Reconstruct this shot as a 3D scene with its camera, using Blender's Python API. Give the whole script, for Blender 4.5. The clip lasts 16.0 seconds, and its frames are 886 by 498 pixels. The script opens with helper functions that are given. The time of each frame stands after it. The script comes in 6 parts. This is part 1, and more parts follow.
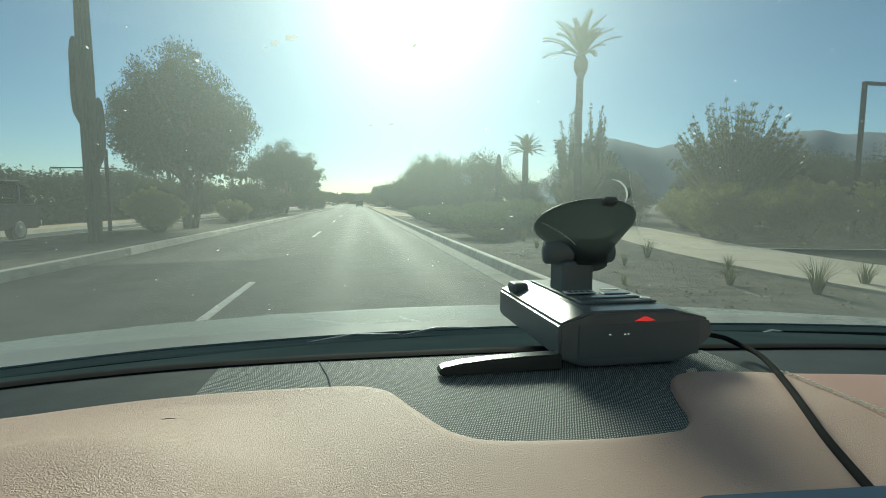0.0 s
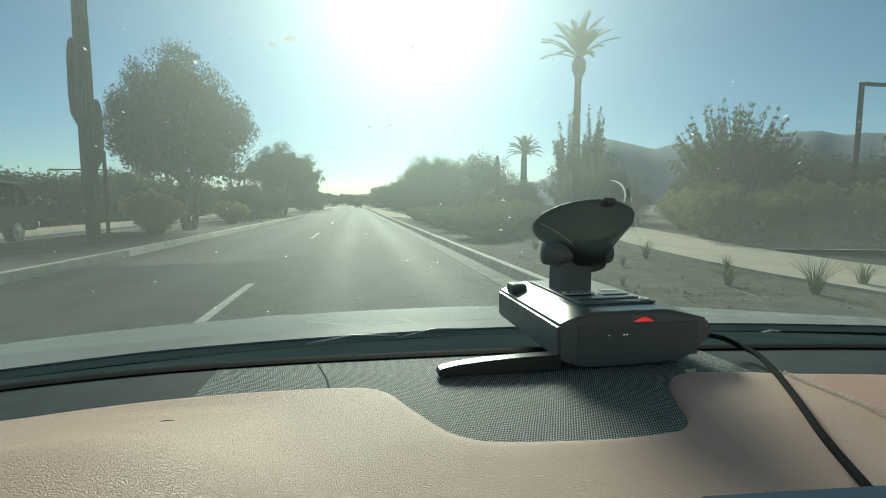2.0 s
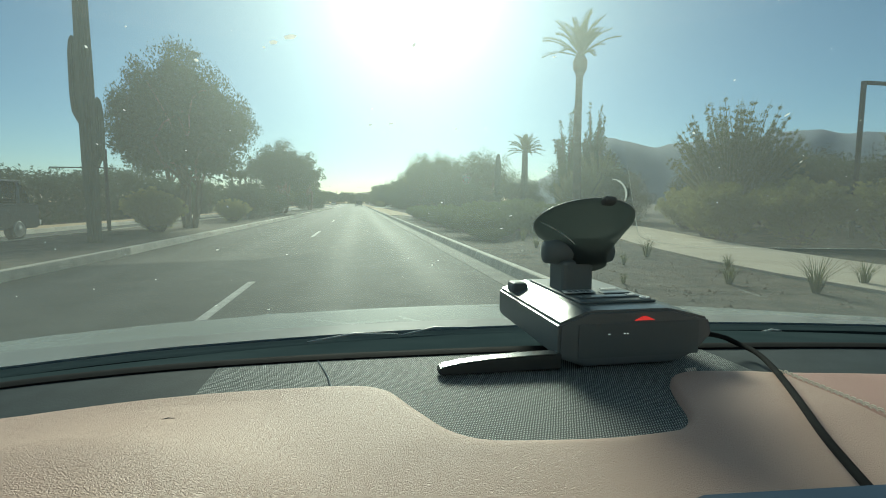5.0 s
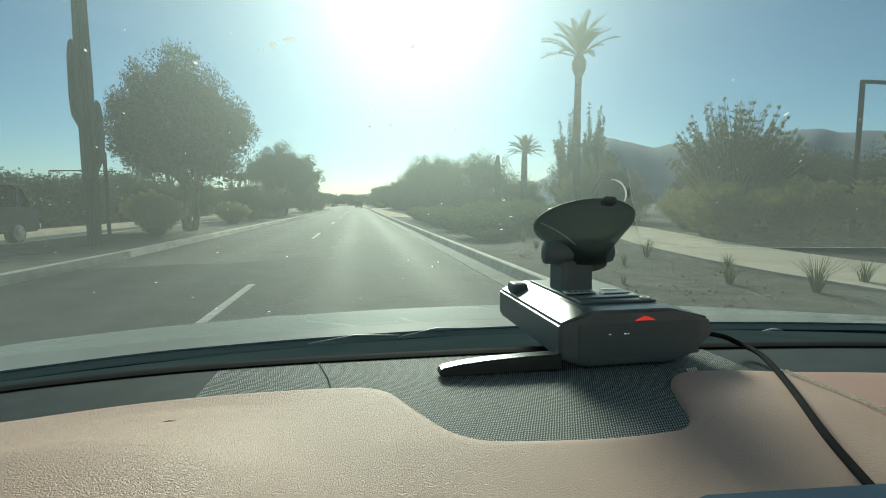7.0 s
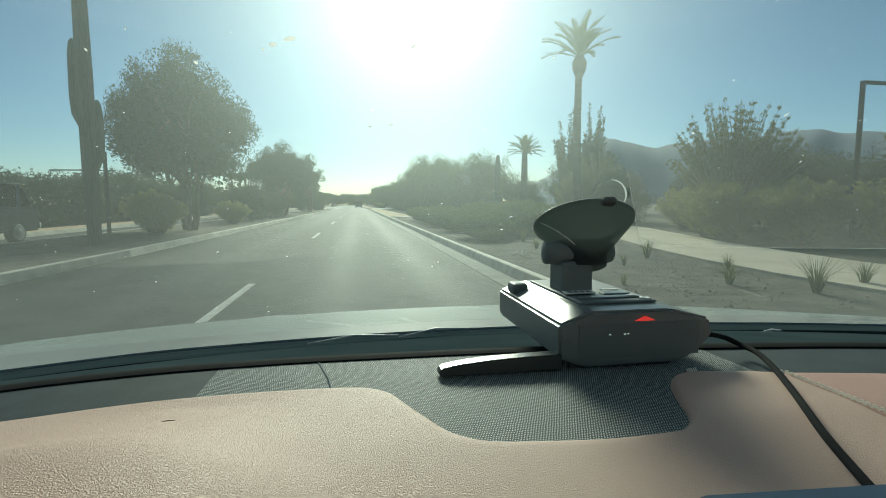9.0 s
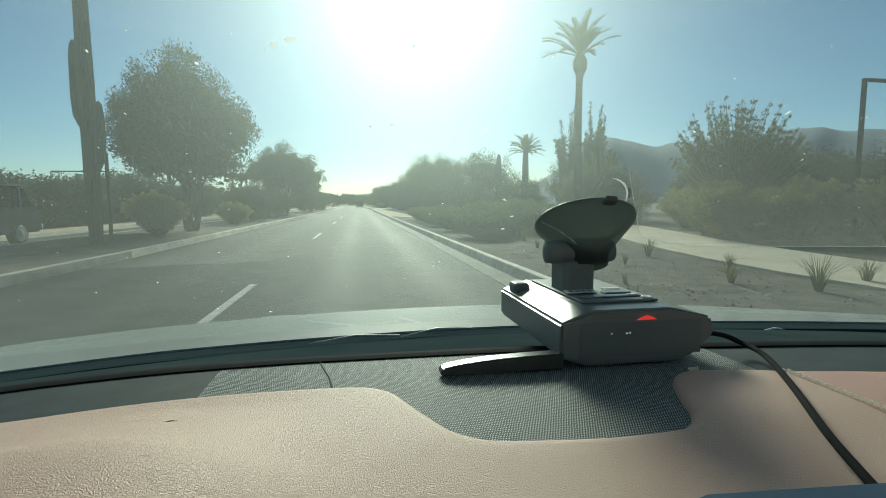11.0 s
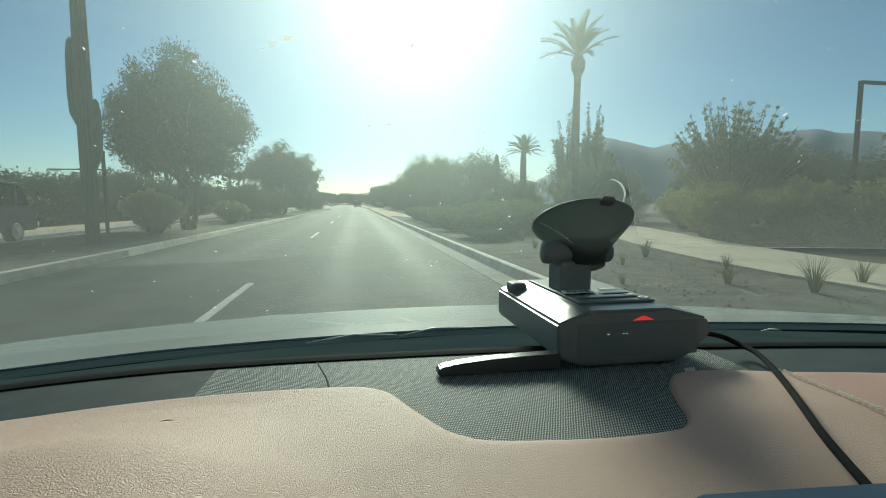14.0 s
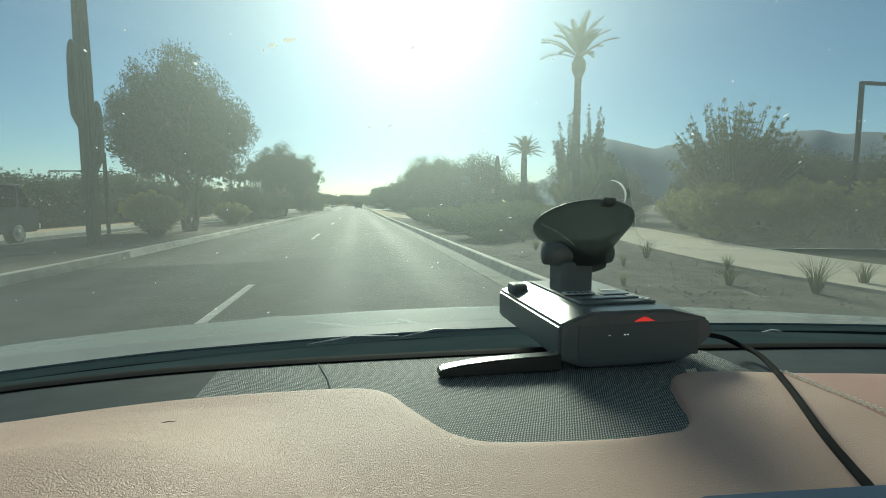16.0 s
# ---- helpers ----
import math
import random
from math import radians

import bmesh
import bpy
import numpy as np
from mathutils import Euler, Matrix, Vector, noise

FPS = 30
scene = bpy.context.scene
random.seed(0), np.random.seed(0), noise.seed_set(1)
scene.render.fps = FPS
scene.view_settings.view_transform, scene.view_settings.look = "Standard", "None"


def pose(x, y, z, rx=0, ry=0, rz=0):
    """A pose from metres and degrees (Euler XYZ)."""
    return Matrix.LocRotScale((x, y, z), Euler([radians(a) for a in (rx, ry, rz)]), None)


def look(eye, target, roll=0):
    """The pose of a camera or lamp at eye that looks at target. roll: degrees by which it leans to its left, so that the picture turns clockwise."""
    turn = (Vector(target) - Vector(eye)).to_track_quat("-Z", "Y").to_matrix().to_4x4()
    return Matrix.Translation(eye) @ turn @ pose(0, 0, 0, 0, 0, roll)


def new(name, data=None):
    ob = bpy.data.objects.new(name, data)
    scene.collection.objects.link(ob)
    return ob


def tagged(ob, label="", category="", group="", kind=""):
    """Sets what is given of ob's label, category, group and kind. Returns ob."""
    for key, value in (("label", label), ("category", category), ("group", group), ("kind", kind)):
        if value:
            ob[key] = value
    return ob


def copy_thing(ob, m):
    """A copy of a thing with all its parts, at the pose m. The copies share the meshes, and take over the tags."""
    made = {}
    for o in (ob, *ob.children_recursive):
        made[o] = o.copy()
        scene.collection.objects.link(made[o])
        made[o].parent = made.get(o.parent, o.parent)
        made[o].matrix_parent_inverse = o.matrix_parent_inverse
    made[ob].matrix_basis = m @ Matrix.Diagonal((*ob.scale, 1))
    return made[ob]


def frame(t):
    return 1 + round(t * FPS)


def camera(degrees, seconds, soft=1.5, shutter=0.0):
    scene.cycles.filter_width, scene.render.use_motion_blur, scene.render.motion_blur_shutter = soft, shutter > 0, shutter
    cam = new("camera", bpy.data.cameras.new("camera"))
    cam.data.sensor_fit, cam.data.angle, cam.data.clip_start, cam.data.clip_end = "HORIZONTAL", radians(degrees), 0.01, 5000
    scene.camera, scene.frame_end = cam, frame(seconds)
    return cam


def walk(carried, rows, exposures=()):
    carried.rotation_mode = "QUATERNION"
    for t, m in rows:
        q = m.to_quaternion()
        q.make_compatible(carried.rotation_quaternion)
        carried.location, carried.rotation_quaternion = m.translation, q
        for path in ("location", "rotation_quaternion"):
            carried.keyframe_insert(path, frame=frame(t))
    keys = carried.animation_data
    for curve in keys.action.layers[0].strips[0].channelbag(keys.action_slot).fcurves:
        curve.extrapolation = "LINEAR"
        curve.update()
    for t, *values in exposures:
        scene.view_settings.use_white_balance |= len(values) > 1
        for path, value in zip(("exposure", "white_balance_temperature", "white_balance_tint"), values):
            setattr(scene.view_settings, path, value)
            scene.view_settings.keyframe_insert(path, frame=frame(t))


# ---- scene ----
# the camera sits above a car's dashboard and only sways with the car
# the car stands at CAR_Y along the road; the roadside is laid out from START
START, CAR_Y = -85.4, -73.2
EYE = (0.0, CAR_Y, 1.10)
cam = camera(85.0, 16.0, soft=1.0)
# seconds, yaw, pitch, roll in degrees about the road's direction
SWAY = [(0.0, 0.08, -0.09, -0.25), (0.5, 0.0, 0.19, -0.3), (1.0, -0.07, -0.18, -0.05), (1.5, -0.15, -0.05, -0.11),
        (2.0, -0.08, 0.04, -0.14), (2.5, -0.05, 0.26, -0.1), (3.0, 0.01, -0.09, -0.14), (3.5, 0.13, 0.07, -0.11),
        (4.0, 0.05, -0.15, -0.2), (6.5, -0.02, -0.05, -0.2), (7.0, -0.01, 0.0, 0.1), (7.5, 0.01, 0.06, -0.07),
        (8.0, -0.01, -0.09, -0.2), (8.5, -0.04, -0.04, -0.06), (9.0, 0.0, 0.0, 0.0), (11.5, 0.13, -0.04, 0.25),
        (12.0, -0.01, 0.19, -0.3), (12.5, -0.14, 0.16, -0.28), (13.0, -0.18, -0.1, -0.33), (13.5, -0.17, -0.04, -0.24),
        (14.0, -0.14, -0.06, -0.03), (14.5, -0.18, -0.14, -0.02), (15.0, -0.18, -0.02, -0.23), (15.5, -0.1, -0.05, -0.1),
        (16.0, -0.05, 0.09, 0.04)]
walk(cam, [(t, pose(*EYE, 90 - 5.28 + p, r, -9.97 + y)) for t, y, p, r in SWAY],
     exposures=[(0.0, 0.70, 6220, -17), (16.0, 0.70, 6220, -17)])

# ---- light: low sun ahead, clear dusty sky ----
SUN_EL, SUN_AZ = radians(25.5), radians(6.8)
SUN_DIR = Vector((math.sin(SUN_AZ) * math.cos(SUN_EL), math.cos(SUN_AZ) * math.cos(SUN_EL), math.sin(SUN_EL)))
world = bpy.data.worlds.new("sky")
scene.world = world
world.use_nodes = True
wn, wl = world.node_tree.nodes, world.node_tree.links
wn.clear()
sky = wn.new("ShaderNodeTexSky")
sky.sky_type, sky.sun_disc = "NISHITA", False
sky.sun_elevation, sky.sun_rotation = SUN_EL, SUN_AZ
sky.air_density, sky.dust_density, sky.ozone_density = 0.8, 0.3, 2.5
sky_bg = wn.new("ShaderNodeBackground")
sky_bg.inputs["Strength"].default_value = 0.046
wl.new(sky.outputs["Color"], sky_bg.inputs["Color"])
# the bright aureole that dust in the air makes round the sun
coords = wn.new("ShaderNodeTexCoord")
dot = wn.new("ShaderNodeVectorMath")
dot.operation = "DOT_PRODUCT"
dot.inputs[1].default_value = SUN_DIR
wl.new(coords.outputs["Generated"], dot.inputs[0])
total = None
for power, gain in ((500.0, 27.0), (120.0, 0.2), (25.0, 0.01)):
    up = wn.new("ShaderNodeMath")
    up.operation, up.use_clamp = "MAXIMUM", False
    wl.new(dot.outputs["Value"], up.inputs[0])
    up.inputs[1].default_value = 0.0
    pw = wn.new("ShaderNodeMath")
    pw.operation = "POWER"
    wl.new(up.outputs[0], pw.inputs[0])
    pw.inputs[1].default_value = power
    ml = wn.new("ShaderNodeMath")
    ml.operation = "MULTIPLY"
    wl.new(pw.outputs[0], ml.inputs[0])
    ml.inputs[1].default_value = gain
    if total is None:
        total = ml
    else:
        ad = wn.new("ShaderNodeMath")
        ad.operation = "ADD"
        wl.new(total.outputs[0], ad.inputs[0])
        wl.new(ml.outputs[0], ad.inputs[1])
        total = ad
halo = wn.new("ShaderNodeBackground")
halo.inputs["Color"].default_value = (1.0, 0.99, 0.95, 1)
wl.new(total.outputs[0], halo.inputs["Strength"])
both = wn.new("ShaderNodeAddShader")
wout = wn.new("ShaderNodeOutputWorld")
wl.new(sky_bg.outputs[0], both.inputs[0])
wl.new(halo.outputs[0], both.inputs[1])
wl.new(both.outputs[0], wout.inputs["Surface"])
sun = new("sun", bpy.data.lights.new("sun", "SUN"))
sun.data.energy, sun.data.angle, sun.data.color = 2.5, radians(17.0), (1.0, 0.92, 0.8)
sun.matrix_world = look(SUN_DIR * 100, (0, 0, 0))

# ---- materials ----
def nodes_of(name):
    m = bpy.data.materials.new(name)
    m.use_nodes = True
    return m, m.node_tree.nodes, m.node_tree.links, m.node_tree.nodes["Principled BSDF"]


def surface(name, dark, light, scale=5.0, rough=0.8, bump=0.3, bump_scale=None, metal=0.0, big=0.0, spread=0.0,
            stretch=(1, 1, 1), dist=0.01, spec=0.5, detail=6.0, islands=False, sheen=0.0):
    """A surface whose colour runs between two tones at two scales, with fine relief."""
    m, n, l, p = nodes_of(name)
    tc = n.new("ShaderNodeTexCoord")
    mp = n.new("ShaderNodeMapping")
    mp.inputs["Scale"].default_value = stretch
    l.new(tc.outputs["Object"], mp.inputs["Vector"])
    a = n.new("ShaderNodeTexNoise")
    a.inputs["Scale"].default_value, a.inputs["Detail"].default_value = scale, detail
    l.new(mp.outputs[0], a.inputs["Vector"])
    b = n.new("ShaderNodeTexNoise")
    b.inputs["Scale"].default_value, b.inputs["Detail"].default_value = big or scale * 0.13, 3.0
    l.new(mp.outputs[0], b.inputs["Vector"])
    avg = n.new("ShaderNodeMath")
    avg.operation = "ADD"
    l.new(a.outputs["Fac"], avg.inputs[0])
    l.new(b.outputs["Fac"], avg.inputs[1])
    span = n.new("ShaderNodeMapRange")
    span.inputs["From Min"].default_value, span.inputs["From Max"].default_value = 0.7, 1.3
    l.new(avg.outputs[0], span.inputs["Value"])
    mix = n.new("ShaderNodeMix")
    mix.data_type = "RGBA"
    mix.inputs["A"].default_value, mix.inputs["B"].default_value = (*dark, 1), (*light, 1)
    l.new(span.outputs[0], mix.inputs["Factor"])
    colour = mix.outputs["Result"]
    if spread:
        if islands:
            src = n.new("ShaderNodeNewGeometry").outputs["Random Per Island"]
        else:
            src = n.new("ShaderNodeObjectInfo").outputs["Random"]
        hv = n.new("ShaderNodeHueSaturation")
        mr = n.new("ShaderNodeMapRange")
        mr.inputs["To Min"].default_value, mr.inputs["To Max"].default_value = 1 - spread, 1 + spread
        l.new(src, mr.inputs["Value"])
        l.new(mr.outputs[0], hv.inputs["Value"])
        l.new(colour, hv.inputs["Color"])
        colour = hv.outputs[0]
    l.new(colour, p.inputs["Base Color"])
    p.inputs["Roughness"].default_value, p.inputs["Metallic"].default_value = rough, metal
    p.inputs["Specular IOR Level"].default_value = spec
    if bump:
        c = n.new("ShaderNodeTexNoise")
        c.inputs["Scale"].default_value, c.inputs["Detail"].default_value = bump_scale or scale * 4, 4.0
        l.new(mp.outputs[0], c.inputs["Vector"])
        bp = n.new("ShaderNodeBump")
        bp.inputs["Strength"].default_value, bp.inputs["Distance"].default_value = bump, dist
        l.new(c.outputs["Fac"], bp.inputs["Height"])
        l.new(bp.outputs[0], p.inputs["Normal"])
    return m


def wheel_tracks(m, middle, half):
    """Wheels polish two strips along each lane: smoother and a little paler."""
    n, l = m.node_tree.nodes, m.node_tree.links
    p = n["Principled BSDF"]
    tc = n.new("ShaderNodeTexCoord")
    sep = n.new("ShaderNodeSeparateXYZ")
    l.new(tc.outputs["Object"], sep.inputs[0])
    wob = n.new("ShaderNodeTexNoise")
    wob.inputs["Scale"].default_value, wob.inputs["Detail"].default_value = 0.5, 4.0
    l.new(tc.outputs["Object"], wob.inputs["Vector"])
    shift = n.new("ShaderNodeMath")
    shift.operation = "MULTIPLY_ADD"
    shift.inputs[1].default_value = 0.35
    l.new(wob.outputs["Fac"], shift.inputs[0])
    l.new(sep.outputs["X"], shift.inputs[2])
    lane = n.new("ShaderNodeMath")
    lane.operation = "PINGPONG"
    off = n.new("ShaderNodeMath")
    off.operation = "SUBTRACT"
    off.inputs[1].default_value = middle + 0.17 - 3.66 * 5
    l.new(shift.outputs[0], off.inputs[0])
    lane.inputs[1].default_value = 1.83
    l.new(off.outputs[0], lane.inputs[0])
    away = n.new("ShaderNodeMath")
    away.operation = "SUBTRACT"
    away.inputs[1].default_value = half
    l.new(lane.outputs[0], away.inputs[0])
    gap = n.new("ShaderNodeMath")
    gap.operation = "ABSOLUTE"
    l.new(away.outputs[0], gap.inputs[0])
    for socket, on, rest in (("Roughness", 0.73, 0.77), ("Specular IOR Level", 0.18, 0.15)):
        mr = n.new("ShaderNodeMapRange")
        mr.interpolation_type = "SMOOTHSTEP"
        mr.inputs["From Min"].default_value, mr.inputs["From Max"].default_value = 0.05, 0.5
        mr.inputs["To Min"].default_value, mr.inputs["To Max"].default_value = on, rest
        l.new(gap.outputs[0], mr.inputs["Value"])
        l.new(mr.outputs[0], p.inputs[socket])
    return m


def leaf_material(name, dark, light, through_tone, share=0.35, rough=0.7):
    """Leaves: gloss and colour by the clump, and light that comes through them."""
    m, n, l, p = nodes_of(name)
    geo = n.new("ShaderNodeNewGeometry")
    mix = n.new("ShaderNodeMix")
    mix.data_type = "RGBA"
    mix.inputs["A"].default_value, mix.inputs["B"].default_value = (*dark, 1), (*light, 1)
    l.new(geo.outputs["Random Per Island"], mix.inputs["Factor"])
    l.new(mix.outputs["Result"], p.inputs["Base Color"])
    p.inputs["Roughness"].default_value = rough
    p.inputs["Specular IOR Level"].default_value = 0.15
    tr = n.new("ShaderNodeBsdfTranslucent")
    tr.inputs["Color"].default_value = (*through_tone, 1)
    ms = n.new("ShaderNodeMixShader")
    ms.inputs[0].default_value = share
    l.new(p.outputs[0], ms.inputs[1])
    l.new(tr.outputs[0], ms.inputs[2])
    l.new(ms.outputs[0], n["Material Output"].inputs["Surface"])
    return m


def smoky(m, share):
    """Lets some light straight through, as smoky clear vinyl does."""
    n, l = m.node_tree.nodes, m.node_tree.links
    out = n["Material Output"].inputs["Surface"]
    solid = out.links[0].from_socket
    clear = n.new("ShaderNodeBsdfTransparent")
    clear.inputs["Color"].default_value = (0.86, 0.9, 0.88, 1)
    ms = n.new("ShaderNodeMixShader")
    ms.inputs[0].default_value = share
    l.new(solid, ms.inputs[1])
    l.new(clear.outputs[0], ms.inputs[2])
    l.new(ms.outputs[0], out)
    return m


def leather_material(name, dark, light, rough=0.42):
    """Soft dashboard skin: pebbled grain of about a millimetre and faint wear."""
    m, n, l, p = nodes_of(name)
    tc = n.new("ShaderNodeTexCoord")
    big = n.new("ShaderNodeTexNoise")
    big.inputs["Scale"].default_value, big.inputs["Detail"].default_value = 9.0, 5.0
    l.new(tc.outputs["Object"], big.inputs["Vector"])
    mix = n.new("ShaderNodeMix")
    mix.data_type = "RGBA"
    mix.inputs["A"].default_value, mix.inputs["B"].default_value = (*dark, 1), (*light, 1)
    l.new(big.outputs["Fac"], mix.inputs["Factor"])
    l.new(mix.outputs["Result"], p.inputs["Base Color"])
    warp = n.new("ShaderNodeTexNoise")
    warp.inputs["Scale"].default_value, warp.inputs["Detail"].default_value = 500.0, 2.0
    l.new(tc.outputs["Object"], warp.inputs["Vector"])
    add = n.new("ShaderNodeMixRGB")
    add.blend_type = "ADD"
    add.inputs[0].default_value = 0.004
    l.new(tc.outputs["Object"], add.inputs[1])
    l.new(warp.outputs["Color"], add.inputs[2])
    vor = n.new("ShaderNodeTexVoronoi")
    vor.feature = "SMOOTH_F1"
    vor.inputs["Scale"].default_value = 2100.0
    l.new(add.outputs[0], vor.inputs["Vector"])
    soft = n.new("ShaderNodeTexNoise")
    soft.inputs["Scale"].default_value, soft.inputs["Detail"].default_value = 1100.0, 2.0
    l.new(tc.outputs["Object"], soft.inputs["Vector"])
    su = n.new("ShaderNodeMath")
    su.operation = "MULTIPLY_ADD"
    su.inputs[1].default_value = 0.2
    l.new(soft.outputs["Fac"], su.inputs[0])
    inv = n.new("ShaderNodeMath")
    inv.operation = "MULTIPLY"
    inv.inputs[1].default_value = -1.0
    l.new(vor.outputs["Distance"], inv.inputs[0])
    l.new(inv.outputs[0], su.inputs[2])
    bp = n.new("ShaderNodeBump")
    bp.inputs["Strength"].default_value, bp.inputs["Distance"].default_value = 0.9, 0.0004
    l.new(su.outputs[0], bp.inputs["Height"])
    l.new(bp.outputs[0], p.inputs["Normal"])
    p.inputs["Roughness"].default_value = rough
    p.inputs["Specular IOR Level"].default_value = 0.17
    return m


def weave_material(name):
    """Black speaker cloth: fine slanting ribs, some threads shinier."""
    m, n, l, p = nodes_of(name)
    tc = n.new("ShaderNodeTexCoord")
    mp = n.new("ShaderNodeMapping")
    mp.inputs["Rotation"].default_value = (0, 0, radians(24))
    l.new(tc.outputs["Object"], mp.inputs["Vector"])
    wv = n.new("ShaderNodeTexWave")
    wv.inputs["Scale"].default_value, wv.inputs["Distortion"].default_value = 290.0, 2.2
    wv.inputs["Detail"].default_value = 1.0
    l.new(mp.outputs[0], wv.inputs["Vector"])
    w2 = n.new("ShaderNodeTexWave")
    w2.bands_direction = "Y"
    w2.inputs["Scale"].default_value, w2.inputs["Distortion"].default_value = 190.0, 3.6
    l.new(mp.outputs[0], w2.inputs["Vector"])
    mul = n.new("ShaderNodeMath")
    mul.operation = "MULTIPLY"
    l.new(wv.outputs["Fac"], mul.inputs[0])
    l.new(w2.outputs["Fac"], mul.inputs[1])
    thread = n.new("ShaderNodeMapRange")
    thread.interpolation_type = "SMOOTHSTEP"
    thread.inputs["From Min"].default_value, thread.inputs["From Max"].default_value = 0.22, 0.72
    l.new(mul.outputs[0], thread.inputs["Value"])
    mix = n.new("ShaderNodeMix")
    mix.data_type = "RGBA"
    mix.inputs["A"].default_value, mix.inputs["B"].default_value = (0.055, 0.063, 0.063, 1), (0.46, 0.49, 0.475, 1)
    l.new(thread.outputs[0], mix.inputs["Factor"])
    l.new(mix.outputs["Result"], p.inputs["Base Color"])
    bp = n.new("ShaderNodeBump")
    bp.inputs["Strength"].default_value, bp.inputs["Distance"].default_value = 0.6, 0.0005
    l.new(mul.outputs[0], bp.inputs["Height"])
    l.new(bp.outputs[0], p.inputs["Normal"])
    p.inputs["Roughness"].default_value = 0.6
    p.inputs["Specular IOR Level"].default_value = 0.1
    return m


def glass_material(name, dusty=False):
    """A dusty pane: clear, mirror-like at a slant, with a thin film of dust that the sun lights up."""
    m, n, l, p = nodes_of(name)
    n.remove(p)
    clear = n.new("ShaderNodeBsdfTransparent")
    clear.inputs["Color"].default_value = (0.93, 0.96, 0.95, 1)
    gloss = n.new("ShaderNodeBsdfGlossy")
    gloss.inputs["Roughness"].default_value = 0.02
    fr = n.new("ShaderNodeFresnel")
    fr.inputs["IOR"].default_value = 1.35
    a = n.new("ShaderNodeMixShader")
    l.new(fr.outputs[0], a.inputs[0])
    l.new(clear.outputs[0], a.inputs[1])
    l.new(gloss.outputs[0], a.inputs[2])
    if not dusty:
        l.new(a.outputs[0], n["Material Output"].inputs["Surface"])
        return m
    dust = n.new("ShaderNodeBsdfTranslucent")
    dust.inputs["Color"].default_value = (0.85, 0.9, 0.86, 1)
    tc = n.new("ShaderNodeTexCoord")
    nz = n.new("ShaderNodeTexNoise")
    nz.inputs["Scale"].default_value, nz.inputs["Detail"].default_value = 4.0, 5.0
    l.new(tc.outputs["Object"], nz.inputs["Vector"])
    mr = n.new("ShaderNodeMapRange")
    mr.inputs["To Min"].default_value, mr.inputs["To Max"].default_value = 0.056 * 0.7, 0.056 * 1.3
    l.new(nz.outputs["Fac"], mr.inputs["Value"])
    b = n.new("ShaderNodeMixShader")
    l.new(mr.outputs[0], b.inputs[0])
    l.new(a.outputs[0], b.inputs[1])
    l.new(dust.outputs[0], b.inputs[2])
    # dust grains throw most of the sunlight onwards, in a lobe about its own direction
    way = n.new("ShaderNodeCombineXYZ")
    for k in range(3):
        way.inputs[k].default_value = -SUN_DIR[k]
    lobe = n.new("ShaderNodeBsdfRefraction")
    lobe.inputs["Color"].default_value = (0.87, 0.98, 0.965, 1)
    lobe.inputs["Roughness"].default_value, lobe.inputs["IOR"].default_value = 0.95, 1.4
    l.new(way.outputs[0], lobe.inputs["Normal"])
    c = n.new("ShaderNodeMixShader")
    c.inputs[0].default_value = 0.052
    l.new(b.outputs[0], c.inputs[1])
    l.new(lobe.outputs[0], c.inputs[2])
    l.new(c.outputs[0], n["Material Output"].inputs["Surface"])
    return m


def reflection_material(name, share):
    """A thin veil imitating a reflection; it thins out upwards and passes a little scattered light."""
    m, n, l, p = nodes_of(name)
    n.remove(p)
    clear = n.new("ShaderNodeBsdfTransparent")
    veil = n.new("ShaderNodeBsdfTranslucent")
    veil.inputs["Color"].default_value = (0.86, 0.8, 0.7, 1)
    tc = n.new("ShaderNodeTexCoord")
    sep = n.new("ShaderNodeSeparateXYZ")
    l.new(tc.outputs["Object"], sep.inputs[0])
    up = n.new("ShaderNodeMapRange")
    up.inputs["From Min"].default_value, up.inputs["From Max"].default_value = 1.06, 1.19
    up.inputs["To Min"].default_value, up.inputs["To Max"].default_value = 0.085 * share, 0.0
    l.new(sep.outputs["Z"], up.inputs["Value"])
    nz = n.new("ShaderNodeTexNoise")
    nz.inputs["Scale"].default_value, nz.inputs["Detail"].default_value = 14.0, 5.0
    l.new(tc.outputs["Object"], nz.inputs["Vector"])
    vary = n.new("ShaderNodeMath")
    vary.operation = "MULTIPLY"
    l.new(up.outputs[0], vary.inputs[0])
    l.new(nz.outputs["Fac"], vary.inputs[1])
    b = n.new("ShaderNodeMixShader")
    l.new(vary.outputs[0], b.inputs[0])
    l.new(clear.outputs[0], b.inputs[1])
    l.new(veil.outputs[0], b.inputs[2])
    l.new(b.outputs[0], n["Material Output"].inputs["Surface"])
    return m


def glow_material(name, colour, strength):
    m, n, l, p = nodes_of(name)
    p.inputs["Base Color"].default_value = (*colour, 1)
    p.inputs["Emission Color"].default_value = (*colour, 1)
    p.inputs["Emission Strength"].default_value = strength
    return m


